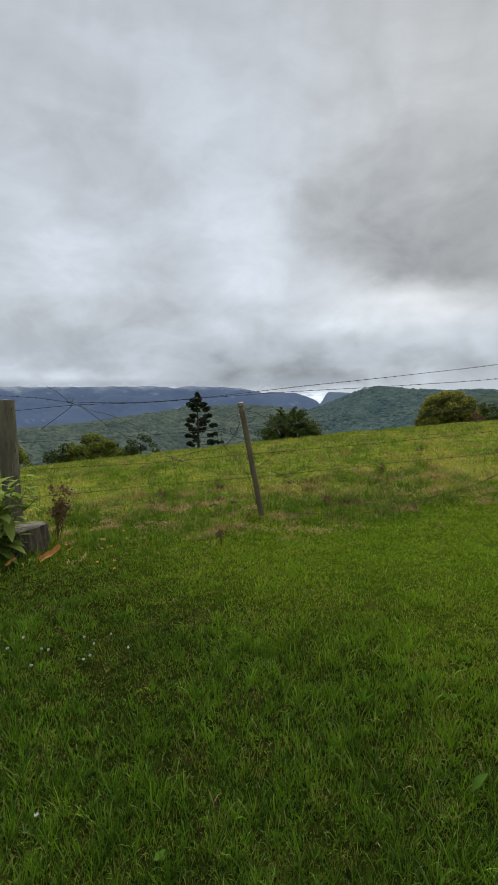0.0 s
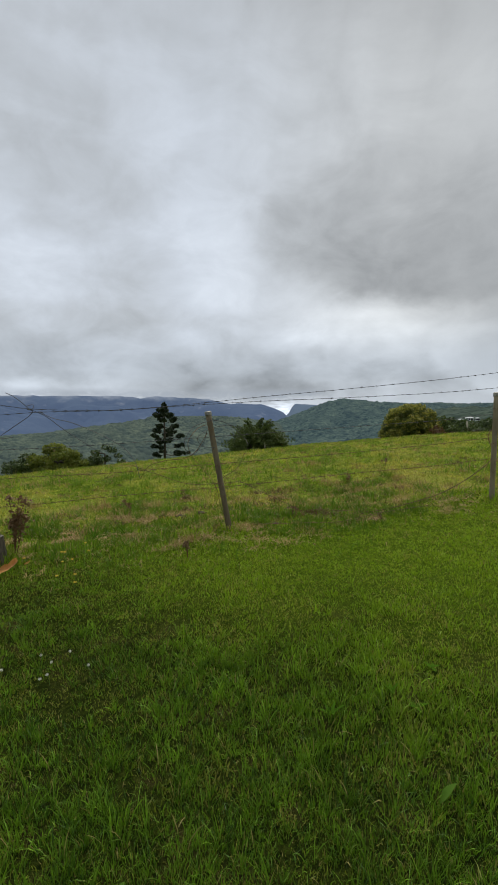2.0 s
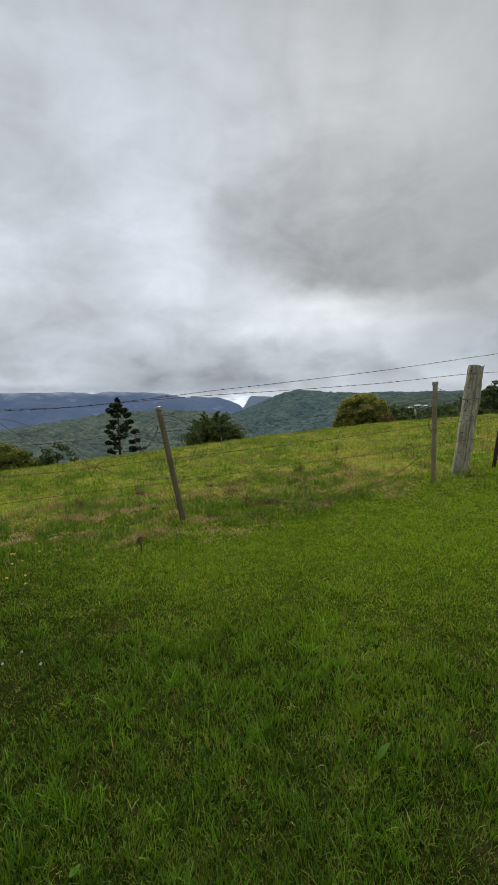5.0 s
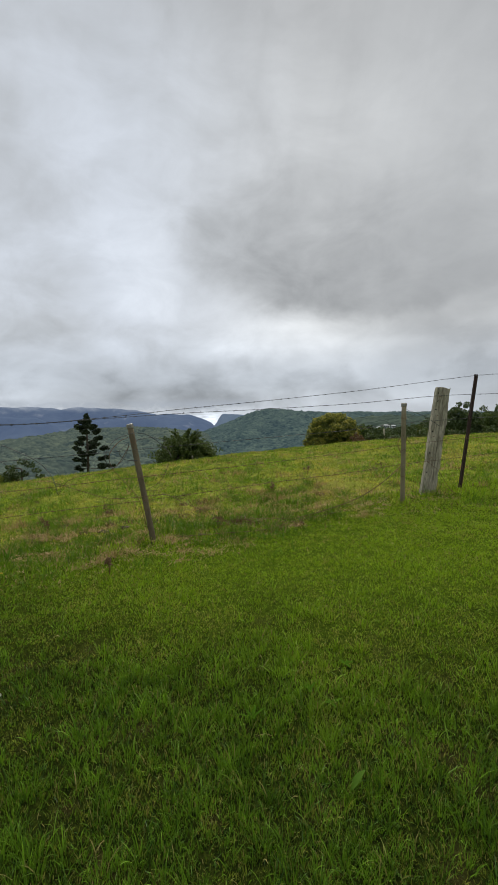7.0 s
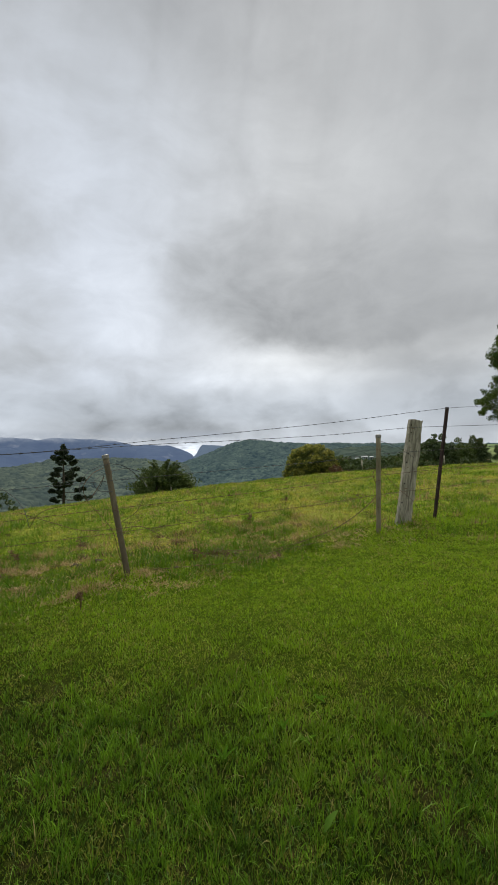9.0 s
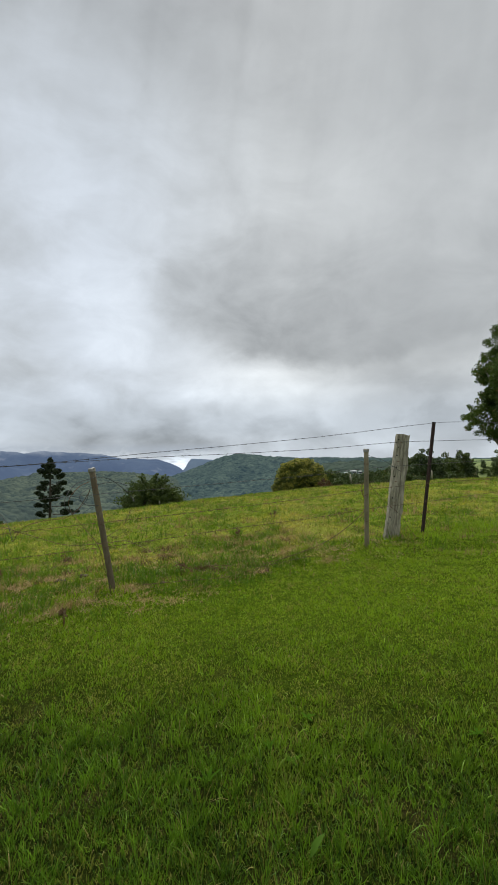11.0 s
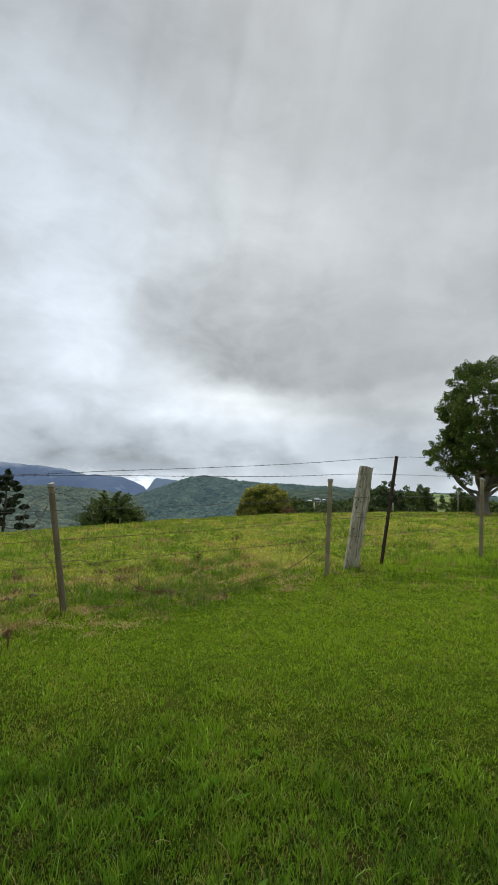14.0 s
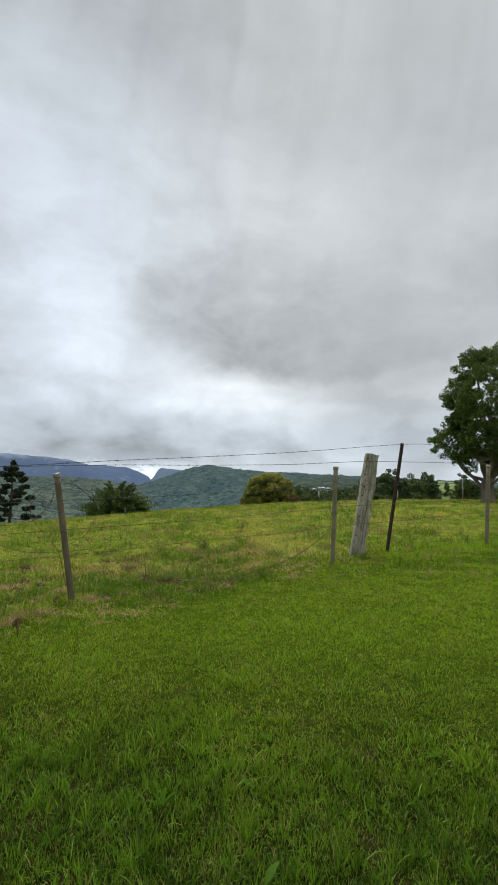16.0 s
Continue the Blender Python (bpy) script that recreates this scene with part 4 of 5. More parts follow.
def star_picket(base, top, label):
    """A dark three-winged steel picket with holes for wire down one wing."""
    b, t = Vector(base), Vector(top)
    d = t - b
    ob = empty("star_picket", base, label, "post", "steel star pickets")
    u = d.normalized()
    s = u.cross(Vector((0, 1, 0))).normalized()
    f = s.cross(u)
    for k in range(3):
        w = radians(90 + 120 * k)
        o = s * math.cos(w) + f * math.sin(w)
        q = u.cross(o)
        h = 0.004
        v = [p + e * h + o * L for p in (-d * 0.15, d) for e, L in ((q, 0), (q, 0.03), (-q, 0.03), (-q, 0))]
        part("wing", (v, [(0, 1, 2, 3), (7, 6, 5, 4), (0, 4, 5, 1), (1, 5, 6, 2), (2, 6, 7, 3), (3, 7, 4, 0)]), M_picket, ob)
    for k in range(5):
        c = d * (0.3 + 0.16 * k)
        part("wire_tie", tube([c + (s * math.cos(w) + f * math.sin(w)) * 0.026 + u * 0.01 * math.sin(w * 2) for w in np.linspace(0, 6.0, 12)], 0.003, 5), M_rust, ob)
    return ob


star_picket((4.593, 5.984, 0.44), (4.753, 5.843, 2.12), "tall leaning dark brown steel star picket")
star_picket((-2.70, 4.68, 0.05), (-2.735, 4.66, 1.63), "dark steel star picket beside a round timber post")


def split_post():
    """A weathered square hardwood strainer post, leaning, with chipped edges, a crack and bolts."""
    base = Vector((3.985, 5.89, 0.38))
    ob = empty("strainer_post", base, "leaning weathered grey hardwood strainer post with chipped edges", "post")
    g = np.random.default_rng(3)
    bm = bmesh.new()
    n = 26
    rings = []
    for i in range(n + 1):
        t = i / n
        z = -0.25 + t * 1.80
        w, dpt = 0.098 - 0.006 * t, 0.062
        prof = [(-w, -dpt), (-w * 0.35, -dpt - 0.004), (0.012, -dpt - 0.002), (0.018, -dpt + 0.010), (0.026, -dpt - 0.002), (w * 0.7, -dpt - 0.003), (w, -dpt), (w + 0.003, 0),
                (w, dpt), (0, dpt + 0.004), (-w, dpt), (-w - 0.003, 0)]
        ring_v = []
        for k, (x, y) in enumerate(prof):
            chip = 0.010 if k in (0, 6, 8, 10) else 0.003
            top = 0.012 * math.sin(k * 2.3) if i == n else 0
            ring_v.append(bm.verts.new((x + g.normal() * chip * 0.5, y + g.normal() * chip * 0.5, z + top)))
        rings.append(ring_v)
    m = len(rings[0])
    for i in range(n):
        for k in range(m):
            bm.faces.new((rings[i][k], rings[i][(k + 1) % m], rings[i + 1][(k + 1) % m], rings[i + 1][k]))
    bm.faces.new(rings[-1])
    bm.faces.new(rings[0][::-1])
    shaft = part("shaft", bm, M_timber, ob)
    lean = (Vector((4.155, 5.775, 1.91)) - base).normalized()
    shaft.matrix_basis = Matrix.Rotation(0, 4, "Z") @ (Vector((0, 0, 1)).rotation_difference(lean)).to_matrix().to_4x4() @ Matrix.Rotation(radians(-20), 4, "Z")
    # dark plugs, proud of the face; the holes' inner shade is in their colour
    for x, z in ((-0.070, 0.34), (-0.066, 0.62), (-0.072, 0.93), (-0.060, 1.06), (-0.070, 1.24), (-0.062, 1.36), (-0.068, 1.47)):
        part("bolt_hole", tube([(x, -0.050, z), (x, -0.069, z + 0.001)], [0.009, 0.0105], 10), M_hole, shaft, "dark old bolt hole")
    for k, z in enumerate((0.55, 0.86, 1.15, 1.42)):
        part("staple", tube([(-0.055, -0.055, z), (-0.055, -0.082, z), (-0.030, -0.082, z + 0.01), (-0.030, -0.055, z + 0.01)], 0.004, 5), M_rust, shaft)
    return ob


split_post()


def round_post():
    """The round timber gate post with a flat sawn top, lichen and knots."""
    ob = empty("gate_post", (-2.455, 4.65, 0.05), "round lichen-stained timber post with a flat sawn top", "post")
    g = np.random.default_rng(5)
    bm = bmesh.new()
    rings = []
    n, m = 22, 20
    for i in range(n + 1):
        z = -0.3 + 1.80 * i / n
        ring_v = []
        for k in range(m):
            w = 2 * math.pi * k / m
            r = 0.084 * (1 + 0.035 * math.sin(w * 3 + 0.4) + 0.02 * math.sin(w * 7 + i * 0.15) + g.normal() * 0.006) * (1.06 - 0.05 * i / n)
            ring_v.append(bm.verts.new((r * math.cos(w) - 0.018 * i / n, r * math.sin(w), z)))
        rings.append(ring_v)
    for i in range(n):
        for k in range(m):
            bm.faces.new((rings[i][k], rings[i][(k + 1) % m], rings[i + 1][(k + 1) % m], rings[i + 1][k]))
    bm.faces.new(rings[0][::-1])
    top = rings[-1]
    cv = bm.verts.new((-0.018, 0, 1.508))
    for k in range(m):
        bm.faces.new((top[k], top[(k + 1) % m], cv))
    shaft = part("shaft", bm, M_roundpost, ob, smooth=False)
    for z, w in ((1.40, -0.7), (0.98, -0.55), (0.72, -0.6)):
        c = Vector((0.086 * math.cos(w), 0.086 * math.sin(w), z))
        part("staple", tube([c * 1.0 + Vector((0, 0, 0)), c + Vector((0.012, -0.012, 0.004)), c + Vector((0.012, -0.012, 0.03)), c + Vector((0, 0, 0.034))], 0.005, 5), M_rust, shaft)


round_post()


def barbed(points, label, mat, barbs=True, rad=0.0021, seed=0):
    """Barbed wire through (x, z) points over the fence line: two twisted strands and a barb every 11 cm."""
    g = np.random.default_rng(seed)
    line = spline([(x, fence_y(x) - 0.04, z) for x, z in points], 10)
    ob = empty("barbed_wire", line[0], label, "wire", "fence wires")
    o = line[0]
    L = [0.0]
    for a, b in zip(line, line[1:]):
        L.append(L[-1] + (b - a).length)
    # even steps along the wire
    def at(s):
        i = min(max(int(np.searchsorted(L, s)) - 1, 0), len(line) - 2)
        return line[i].lerp(line[i + 1], (s - L[i]) / max(L[i + 1] - L[i], 1e-6))
    steps = np.arange(0, L[-1], 0.035)
    for ph in (0, math.pi):
        pts = [at(s) - o + Vector((0, math.cos(s * 60 + ph), math.sin(s * 60 + ph))) * rad * 0.8 for s in steps]
        part("strand", tube(pts, rad, 4), mat, ob)
    if barbs:
        pieces = []
        s = 0.06
        while s < L[-1]:
            c = at(s) - o
            pieces.append(tube([c + Vector((-0.008, 0, 0)), c + Vector((0.008, 0, 0))], rad * 2.0, 5))
            for k in range(4):
                w = g.random() * 6.28
                x = (k - 1.5) * 0.006
                pieces.append(tube([c + Vector((x, 0, 0)), c + Vector((x + 0.006 * (1 if k % 2 else -1), math.cos(w) * 0.014, math.sin(w) * 0.014))], [rad * 0.8, rad * 0.4], 3))
            s += 0.105 + g.normal() * 0.008
        b = part("barb", joined(pieces), mat, ob)
        tagged(b, kind="stuff")
    return ob


barbed([(-2.74, 1.61), (-2.2, 1.57), (-1.81, 1.52), (-1.08, 1.51), (-0.39, 1.56), (0.5, 1.65), (1.38, 1.73), (2.5, 1.84), (3.12, 1.91), (4.74, 2.10), (5.65, 2.14), (7.0, 2.16), (8.6, 2.2)],
       "top strand of barbed fence wire", M_wire, seed=1)
barbed([(-2.73, 1.41), (-2.42, 1.44), (-1.81, 1.49), (-1.08, 1.505), (-0.39, 1.55), (0.5, 1.60), (1.38, 1.635), (2.5, 1.69), (3.12, 1.735), (3.95, 1.80), (4.74, 1.83), (6.08, 1.87), (8.6, 1.94)],
       "second strand of barbed fence wire", M_wire, seed=2)
barbed([(-2.72, 1.11), (-1.38, 1.15), (-0.03, 1.22), (0.7, 1.26), (1.79, 1.32), (2.54, 1.36), (3.33, 1.43), (4.72, 1.49), (6.85, 1.56), (8.6, 1.63)],
       "middle strand of barbed fence wire", M_wire, seed=3)
barbed([(-2.72, 0.81), (-1.9, 0.85), (-1.1, 0.865), (-0.32, 0.91), (0.39, 0.945), (1.4, 1.00), (2.6, 1.08), (3.34, 1.14), (4.6, 1.20), (6.8, 1.27), (8.6, 1.33)],
       "slack lower strand of barbed fence wire", M_rust, seed=4)
barbed([(-2.72, 0.55), (-1.95, 0.57), (-1.11, 0.62), (-0.31, 0.655), (0.39, 0.69), (1.45, 0.76), (2.6, 0.82), (3.35, 0.88), (4.6, 0.94), (6.8, 1.06), (8.6, 1.12)],
       "lowest strand of rusty barbed fence wire", M_rust, seed=5)


def loose(points, label, mat, rad=0.0032, off=-0.06, wave=0.05, seed=0):
    """A loose end of plain wire: (x, z) points near the fence line, swinging a little in depth."""
    line = spline([(x, fence_y(x) + off + wave * math.sin(i * 1.7 + seed), z) for i, (x, z) in enumerate(points)], 8)
    o = line[0].copy()
    ob = part("loose_wire", tube([p - o for p in line], rad, 5), mat)
    ob.location = o
    return tagged(ob, label, "wire", "loose wires")


T1 = "loose wire coiled round a leaning pipe post"
loose([(-0.08, 1.40), (-0.29, 1.32), (-0.38, 1.15), (-0.31, 1.04), (-0.19, 1.14), (-0.14, 1.29)], T1, M_wire, seed=1)
loose([(-0.15, 1.35), (-0.25, 1.30), (-0.34, 1.17), (-0.31, 1.02), (-0.19, 0.87), (-0.06, 0.70), (0.0, 0.46), (0.03, 0.36)], T1, M_rust, seed=2)
loose([(-0.15, 1.29), (-0.24, 1.21), (-0.19, 1.12), (-0.06, 1.10)], T1, M_wire, seed=3)
loose([(0.02, 0.78), (0.18, 0.88), (0.27, 1.04)], T1, M_rust, seed=4)
loose([(-0.08, 1.40), (0.07, 1.36), (0.25, 1.21), (0.30, 1.13)], T1, M_wire, seed=5)
loose([(-0.07, 1.32), (0.10, 1.34), (0.23, 1.30)], T1, M_wire, seed=6)
T2 = "loose rusty wire sagging beside the fence"
loose([(-1.79, 1.50), (-1.66, 1.43), (-1.46, 1.38), (-1.17, 1.24), (-1.0, 1.12), (-0.90, 1.0), (-0.86, 0.92), (-0.84, 0.80)], T2, M_wire, seed=7, wave=0.03)
loose([(-0.94, 0.94), (-0.64, 0.83), (-0.34, 0.73), (0.02, 0.71), (0.23, 0.71), (0.44, 0.61), (0.66, 0.50), (0.86, 0.38), (1.0, 0.27)], T2, M_rust, seed=8)
loose([(-0.84, 0.79), (-0.74, 0.93), (-0.57, 0.98), (-0.39, 0.99), (-0.26, 1.07), (-0.14, 1.26)], T2, M_rust, seed=9)
T3 = "knotted end of loose wire on the top strand"
loose([(-2.07, 1.68), (-1.99, 1.64), (-1.89, 1.54), (-1.85, 1.48), (-2.02, 1.34), (-2.14, 1.25), (-2.09, 1.24), (-2.02, 1.25)], T3, M_wire, seed=10, wave=0.02)
loose([(-1.89, 1.54), (-1.87, 1.56), (-1.83, 1.56), (-1.84, 1.52), (-1.88, 1.52), (-1.82, 1.50), (-1.71, 1.44), (-1.53, 1.30), (-1.25, 1.10)], T3, M_wire, seed=11, wave=0.02)
T4 = "rusty tie wire from a pipe post to the strainer post"
loose([(3.38, 1.32), (3.48, 1.20), (3.74, 0.95), (3.98, 0.76), (4.24, 0.46), (4.56, 0.36)], T4, M_rust, seed=12, wave=0.02)
loose([(3.40, 1.28), (3.32, 1.16), (3.37, 0.92), (3.16, 0.74), (2.94, 0.59), (2.67, 0.48), (2.38, 0.42), (2.0, 0.34), (1.6, 0.28)], T4, M_rust, rad=0.0055, seed=13, wave=0.03)
loose([(3.36, 1.66), (3.46, 1.61), (3.72, 1.53), (4.02, 1.38)], T4, M_wire, seed=14, wave=0.01)
# fallen wire on the ground between the posts
for k, run in enumerate(([(0.35, 5.0), (0.8, 4.85), (1.3, 4.95), (1.8, 5.15), (2.4, 5.2)], [(1.1, 5.35), (1.5, 5.28), (1.75, 5.3)])):
    line = spline([(x, y, ground_at(x, y) + 0.06 + 0.03 * math.sin(i * 2 + k)) for i, (x, y) in enumerate(run)], 8)
    o = line[0].copy()
    w = part("loose_wire", tube([p - o for p in line], 0.003, 5), M_rust)
    w.location = o
    tagged(w, "fallen rusty wire lying in the grass", "wire", "loose wires")


# ---- stump and plants by the gate post ----
def stump():
    x, y = -2.275, 4.43
    ob = empty("tree_stump", (x, y, ground_at(x, y)), "low weathered grey tree stump with a cracked sawn top", "stump")
    g = np.random.default_rng(8)
    bm = bmesh.new()
    rings = []
    n, m = 9, 30
    for i in range(n + 1):
        t = i / n
        ring_v = []
        for k in range(m):
            w = 2 * math.pi * k / m
            r = (0.275 - 0.055 * t) * (1 + 0.06 * math.sin(w * 4 + 1) + 0.045 * math.sin(w * 9) + 0.03 * math.sin(w * 14 + 2) + g.normal() * 0.014)
            ring_v.append(bm.verts.new((r * math.cos(w), r * math.sin(w) * 0.9, -0.06 + 0.31 * t + (0.03 * math.cos(w - 0.3) if i == n else 0))))
        rings.append(ring_v)
    for i in range(n):
        for k in range(m):
            bm.faces.new((rings[i][k], rings[i][(k + 1) % m], rings[i + 1][(k + 1) % m], rings[i + 1][k]))
    part("bark", bm, M_stump, ob)
    bm = bmesh.new()
    prev = None
    for j, f in enumerate((1.0, 0.8, 0.55, 0.3, 0.08)):
        ring_v = []
        for k in range(m):
            w = 2 * math.pi * k / m
            r = 0.22 * f * (1 + 0.05 * math.sin(w * 4 + 1) + 0.03 * math.sin(w * 9))
            crack = -0.012 if abs(math.sin(w * 2.5 + 0.6)) < 0.12 and f < 1 else 0
            ring_v.append(bm.verts.new((r * math.cos(w), r * math.sin(w) * 0.9, 0.252 + 0.03 * math.cos(w - 0.3) * f + crack + g.normal() * 0.002)))
        if prev:
            for k in range(m):
                bm.faces.new((prev[k], prev[(k + 1) % m], ring_v[(k + 1) % m], ring_v[k]))
        prev = ring_v
    bm.faces.new(prev)
    part("cut_face", bm, M_cut, ob, "grey sawn top with cracks")


def leaf_blade(length, width, curl, cup=0.15, rows=7):
    """A pointed leaf with a bent midrib, lying along +x."""
    verts, faces = [], []
    for i in range(rows + 1):
        t = i / rows
        x = length * t
        z = -curl * length * t * t
        w = width * 0.5 * math.sin(math.pi * min(1, t * 0.96 + 0.04)) ** 0.8
        for s in (-1, -0.5, 0, 0.5, 1):
            verts.append((x, w * s, z + cup * w * abs(s) + 0.04 * w * math.sin(t * 14 + s)))
    for i in range(rows):
        for k in range(4):
            a = i * 5 + k
            faces.append((a, a + 1, a + 6, a + 5))
    return verts, faces


def moved(piece, m):
    return [m @ Vector(v) for v in piece[0]], piece[1]


def leaf_sprays(name, at, stems, leaf_len, leaf_w, mat, stem_mat, label, category, seed, curl=0.35, spacing=0.085):
    """A leafy plant: bent stems, each with alternating leaves that droop at the tip."""
    g = np.random.default_rng(seed)
    ob = empty(name, at, label, category)
    for dx, dy, h in stems:
        line = spline([(0, 0, -0.02), (dx * 0.35, dy * 0.35, h * 0.55), (dx, dy, h)], 8)
        part("stem", tube(line, [0.008 * (1 - 0.6 * i / len(line)) for i in range(len(line))], 6), stem_mat, ob)
        n = max(4, int(h / spacing))
        for k in range(n):
            t = 0.25 + 0.75 * k / (n - 1)
            p = line[min(int(t * (len(line) - 1)), len(line) - 1)]
            L = leaf_len * (0.65 + 0.5 * g.random()) * (1.0 if t < 0.85 else 0.7)
            m = Matrix.Translation(p) @ Matrix.Rotation(k * 2.4 + g.normal() * 0.3, 4, "Z") @ Matrix.Rotation(-0.5 + g.normal() * 0.25 - (0.4 if t > 0.85 else 0), 4, "Y")
            part("leaf", moved(leaf_blade(L, L * leaf_w, curl + 0.2 * g.random()), m), mat, ob, smooth=True)
    return ob


stump()
leaf_sprays("broadleaf_weed", (-2.42, 4.18, ground_at(-2.42, 4.18)), [(0.18, -0.02, 0.72), (0.32, 0.03, 0.66), (-0.1, -0.05, 0.62), (0.05, -0.1, 0.50), (-0.28, 0.0, 0.55), (0.0, 0.12, 0.74), (0.12, -0.15, 0.34), (-0.22, -0.15, 0.40), (-0.38, -0.1, 0.70), (0.24, 0.08, 0.78), (0.42, 0.05, 0.60)],
            0.25, 0.37, M_tobacco, M_stem, "light green broad-leaved weed growing in front of a gate post", "weed", 4, 0.5, 0.055)


def dead_weed(at, tall, seed, label, spread=0.22, stems=6):
    """A dry brown stalk with withered seed heads."""
    g = np.random.default_rng(seed)
    ob = empty("dry_weed", at, label, "weed", "dry weeds")
    for k in range(stems):
        w = g.random() * 6.28
        h = tall * (0.5 + 0.5 * g.random())
        tip = Vector((math.cos(w) * spread * g.random(), math.sin(w) * spread * g.random(), h))
        line = spline([(0, 0, -0.02), tip * 0.5 + Vector((g.normal() * 0.02, 0, 0.03)), tip, tip + Vector((g.normal() * 0.06, 0, -0.02))], 4)
        part("stalk", tube(line, 0.0022 + 0.002 * tall, 5), M_brownweed, ob)
        n = int(30 + 60 * tall)
        c = np.array([list(line[int((0.35 + 0.65 * g.random()) * (len(line) - 1))]) for _ in range(n)]) + g.normal(size=(n, 3)) * 0.030 * (tall + 0.15)
        head = tagged(leaf_quads("seed_head", c, (0.006 + 0.018 * tall) * (0.6 + g.random(n)), M_brownweed, stretch=2.0, seed=seed + k), kind="stuff")
        head.parent = ob
    return ob


dead_weed((-2.0, 4.6, ground_at(-2.0, 4.6)), 0.60, 1, "tall withered brown weed beside the stump", 0.19, 8)
for k, (x, y, h) in enumerate([(-0.32, 4.25, 0.24), (1.96, 6.9, 0.26), (0.85, 5.35, 0.25), (-1.15, 5.9, 0.26), (3.1, 8.5, 0.3), (-0.5, 6.4, 0.24)]):
    dead_weed((x, y, ground_at(x, y)), h * 0.8, 20 + k, "small dry brown weed in the grass", 0.10, 3)


# curled orange bark pieces
for k, (x, y, L, turn, rx) in enumerate([(-1.86, 4.10, 0.20, 35, 20), (-2.18, 3.98, 0.10, 75, 55), (-1.72, 4.2, 0.07, -10, 10)]):
    bm = bmesh.new()
    rows = []
    for i in range(9):
        t = i / 8
        row = []
        for j in range(6):
            s = j / 5 - 0.5
            w = 0.28 * L * (0.62 + 0.38 * math.sin(math.pi * (0.15 + 0.75 * t))) * (1 + 0.22 * math.sin(t * 17 + k))
            row.append(bm.verts.new(((t - 0.5) * L, s * w, 0.05 * L * math.sin(t * 7) + 1.5 * w * s * s + 0.30 * L * t * t)))
        rows.append(row)
    for i in range(8):
        for j in range(5):
            bm.faces.new((rows[i][j], rows[i][j + 1], rows[i + 1][j + 1], rows[i + 1][j]))
    bmesh.ops.solidify(bm, geom=bm.faces[:], thickness=0.005)
    ob = part("bark_piece", bm, M_orange)
    ob.matrix_basis = pose(x, y, ground_at(x, y) + 0.08, rx + 25, -20, turn)
    tagged(ob, "curled orange-brown piece of bark in the grass" if k < 2 else "small pale piece of bark in the grass", "bark", "bark pieces")


# ---- small flowers and weeds in the lawn ----
def flower(x, y, h, rad, mat, name, label, group, seed):
    g = np.random.default_rng(seed)
    x, y = x * 0.952, y * 0.952
    ob = empty(name, (x, y, ground_at(x, y)), label, "flower", group)
    lean = Vector((g.normal() * 0.02, g.normal() * 0.02, h))
    part("stem", tube([(0, 0, -0.01), lean * 0.5 + Vector((0.004, 0, 0)), lean], 0.0013, 4), M_stem, ob)
    v = g.normal(size=(46, 3))
    v /= np.linalg.norm(v, axis=1)[:, None]
    c = np.array(lean) + v * rad * np.array([1, 1, 0.8 if "clover" in name else 0.35])
    head = tagged(leaf_quads("petals", c, np.full(46, rad * 0.7), mat, seed=seed), kind="stuff")
    head.parent = ob


for k, (x, y) in enumerate([(-1.11, 2.82), (-0.97, 2.81), (-1.04, 2.71), (-0.98, 2.60), (-1.05, 2.59), (-1.34, 2.71), (-1.30, 2.71), (-1.31, 2.55), (-0.77, 2.66), (-1.49, 2.84), (-0.83, 1.61), (-1.41, 2.41), (-1.55, 2.78)]):
    flower(x, y, 0.06 + 0.02 * math.sin(k), 0.0065, M_white, "clover_flower", "white clover flower head in the lawn", "clover flowers", 200 + k)
for k, (x, y) in enumerate([(-1.57, 4.67), (-1.52, 4.58), (-1.50, 4.44), (-1.39, 4.43), (-1.36, 4.79), (-1.36, 4.70), (-1.40, 4.05), (-1.23, 3.92), (-1.24, 3.86), (-1.89, 4.59)]):
    flower(x, y, 0.09 + 0.03 * math.sin(k * 2), 0.010, M_yellow, "yellow_flower", "small yellow flower in the grass", "yellow flowers", 300 + k)


def rosette(x, y, n, L, width, tilt, mat, label, seed, name="lawn_weed"):
    g = np.random.default_rng(seed)
    ob = empty(name, (x, y, ground_at(x, y) + 0.02), label, "weed", "lawn weeds")
    for k in range(n):
        m = Matrix.Rotation(k * 2.4 + g.normal() * 0.2, 4, "Z") @ Matrix.Rotation(-tilt + g.normal() * 0.15, 4, "Y")
        part("leaf", moved(leaf_blade(L * (0.7 + 0.5 * g.random()), L * width, 0.35), m), mat, ob, smooth=True)


rosette(0.73, 1.54, 1, 0.110, 0.30, 1.30, M_lightleaf, "single upright pale green leaf in the lawn", 1)
rosette(0.86, 2.02, 5, 0.05, 0.36, 0.6, M_weedleaf, "broad-leaved weed in the lawn", 2)
rosette(0.79, 2.14, 4, 0.045, 0.36, 0.7, M_weedleaf, "broad-leaved weed in the lawn", 3)
rosette(0.46, 2.02, 5, 0.07, 0.22, 1.0, M_weedleaf, "upright leafy weed in the lawn", 4)
rosette(1.78, 1.88, 5, 0.055, 0.30, 0.7, M_weedleaf, "broad-leaved weed in the lawn", 5)
rosette(-0.35, 1.38, 9, 0.022, 0.8, 0.6, M_lightleaf, "small pale clover-like weed in the lawn", 6)
rosette(1.06, 2.30, 5, 0.04, 0.4, 0.6, M_weedleaf, "broad-leaved weed in the lawn", 7)
rosette(-1.35, 5.0, 9, 0.16, 0.10, 0.8, M_weedleaf, "dark spiky tussock weed by the fence", 8)
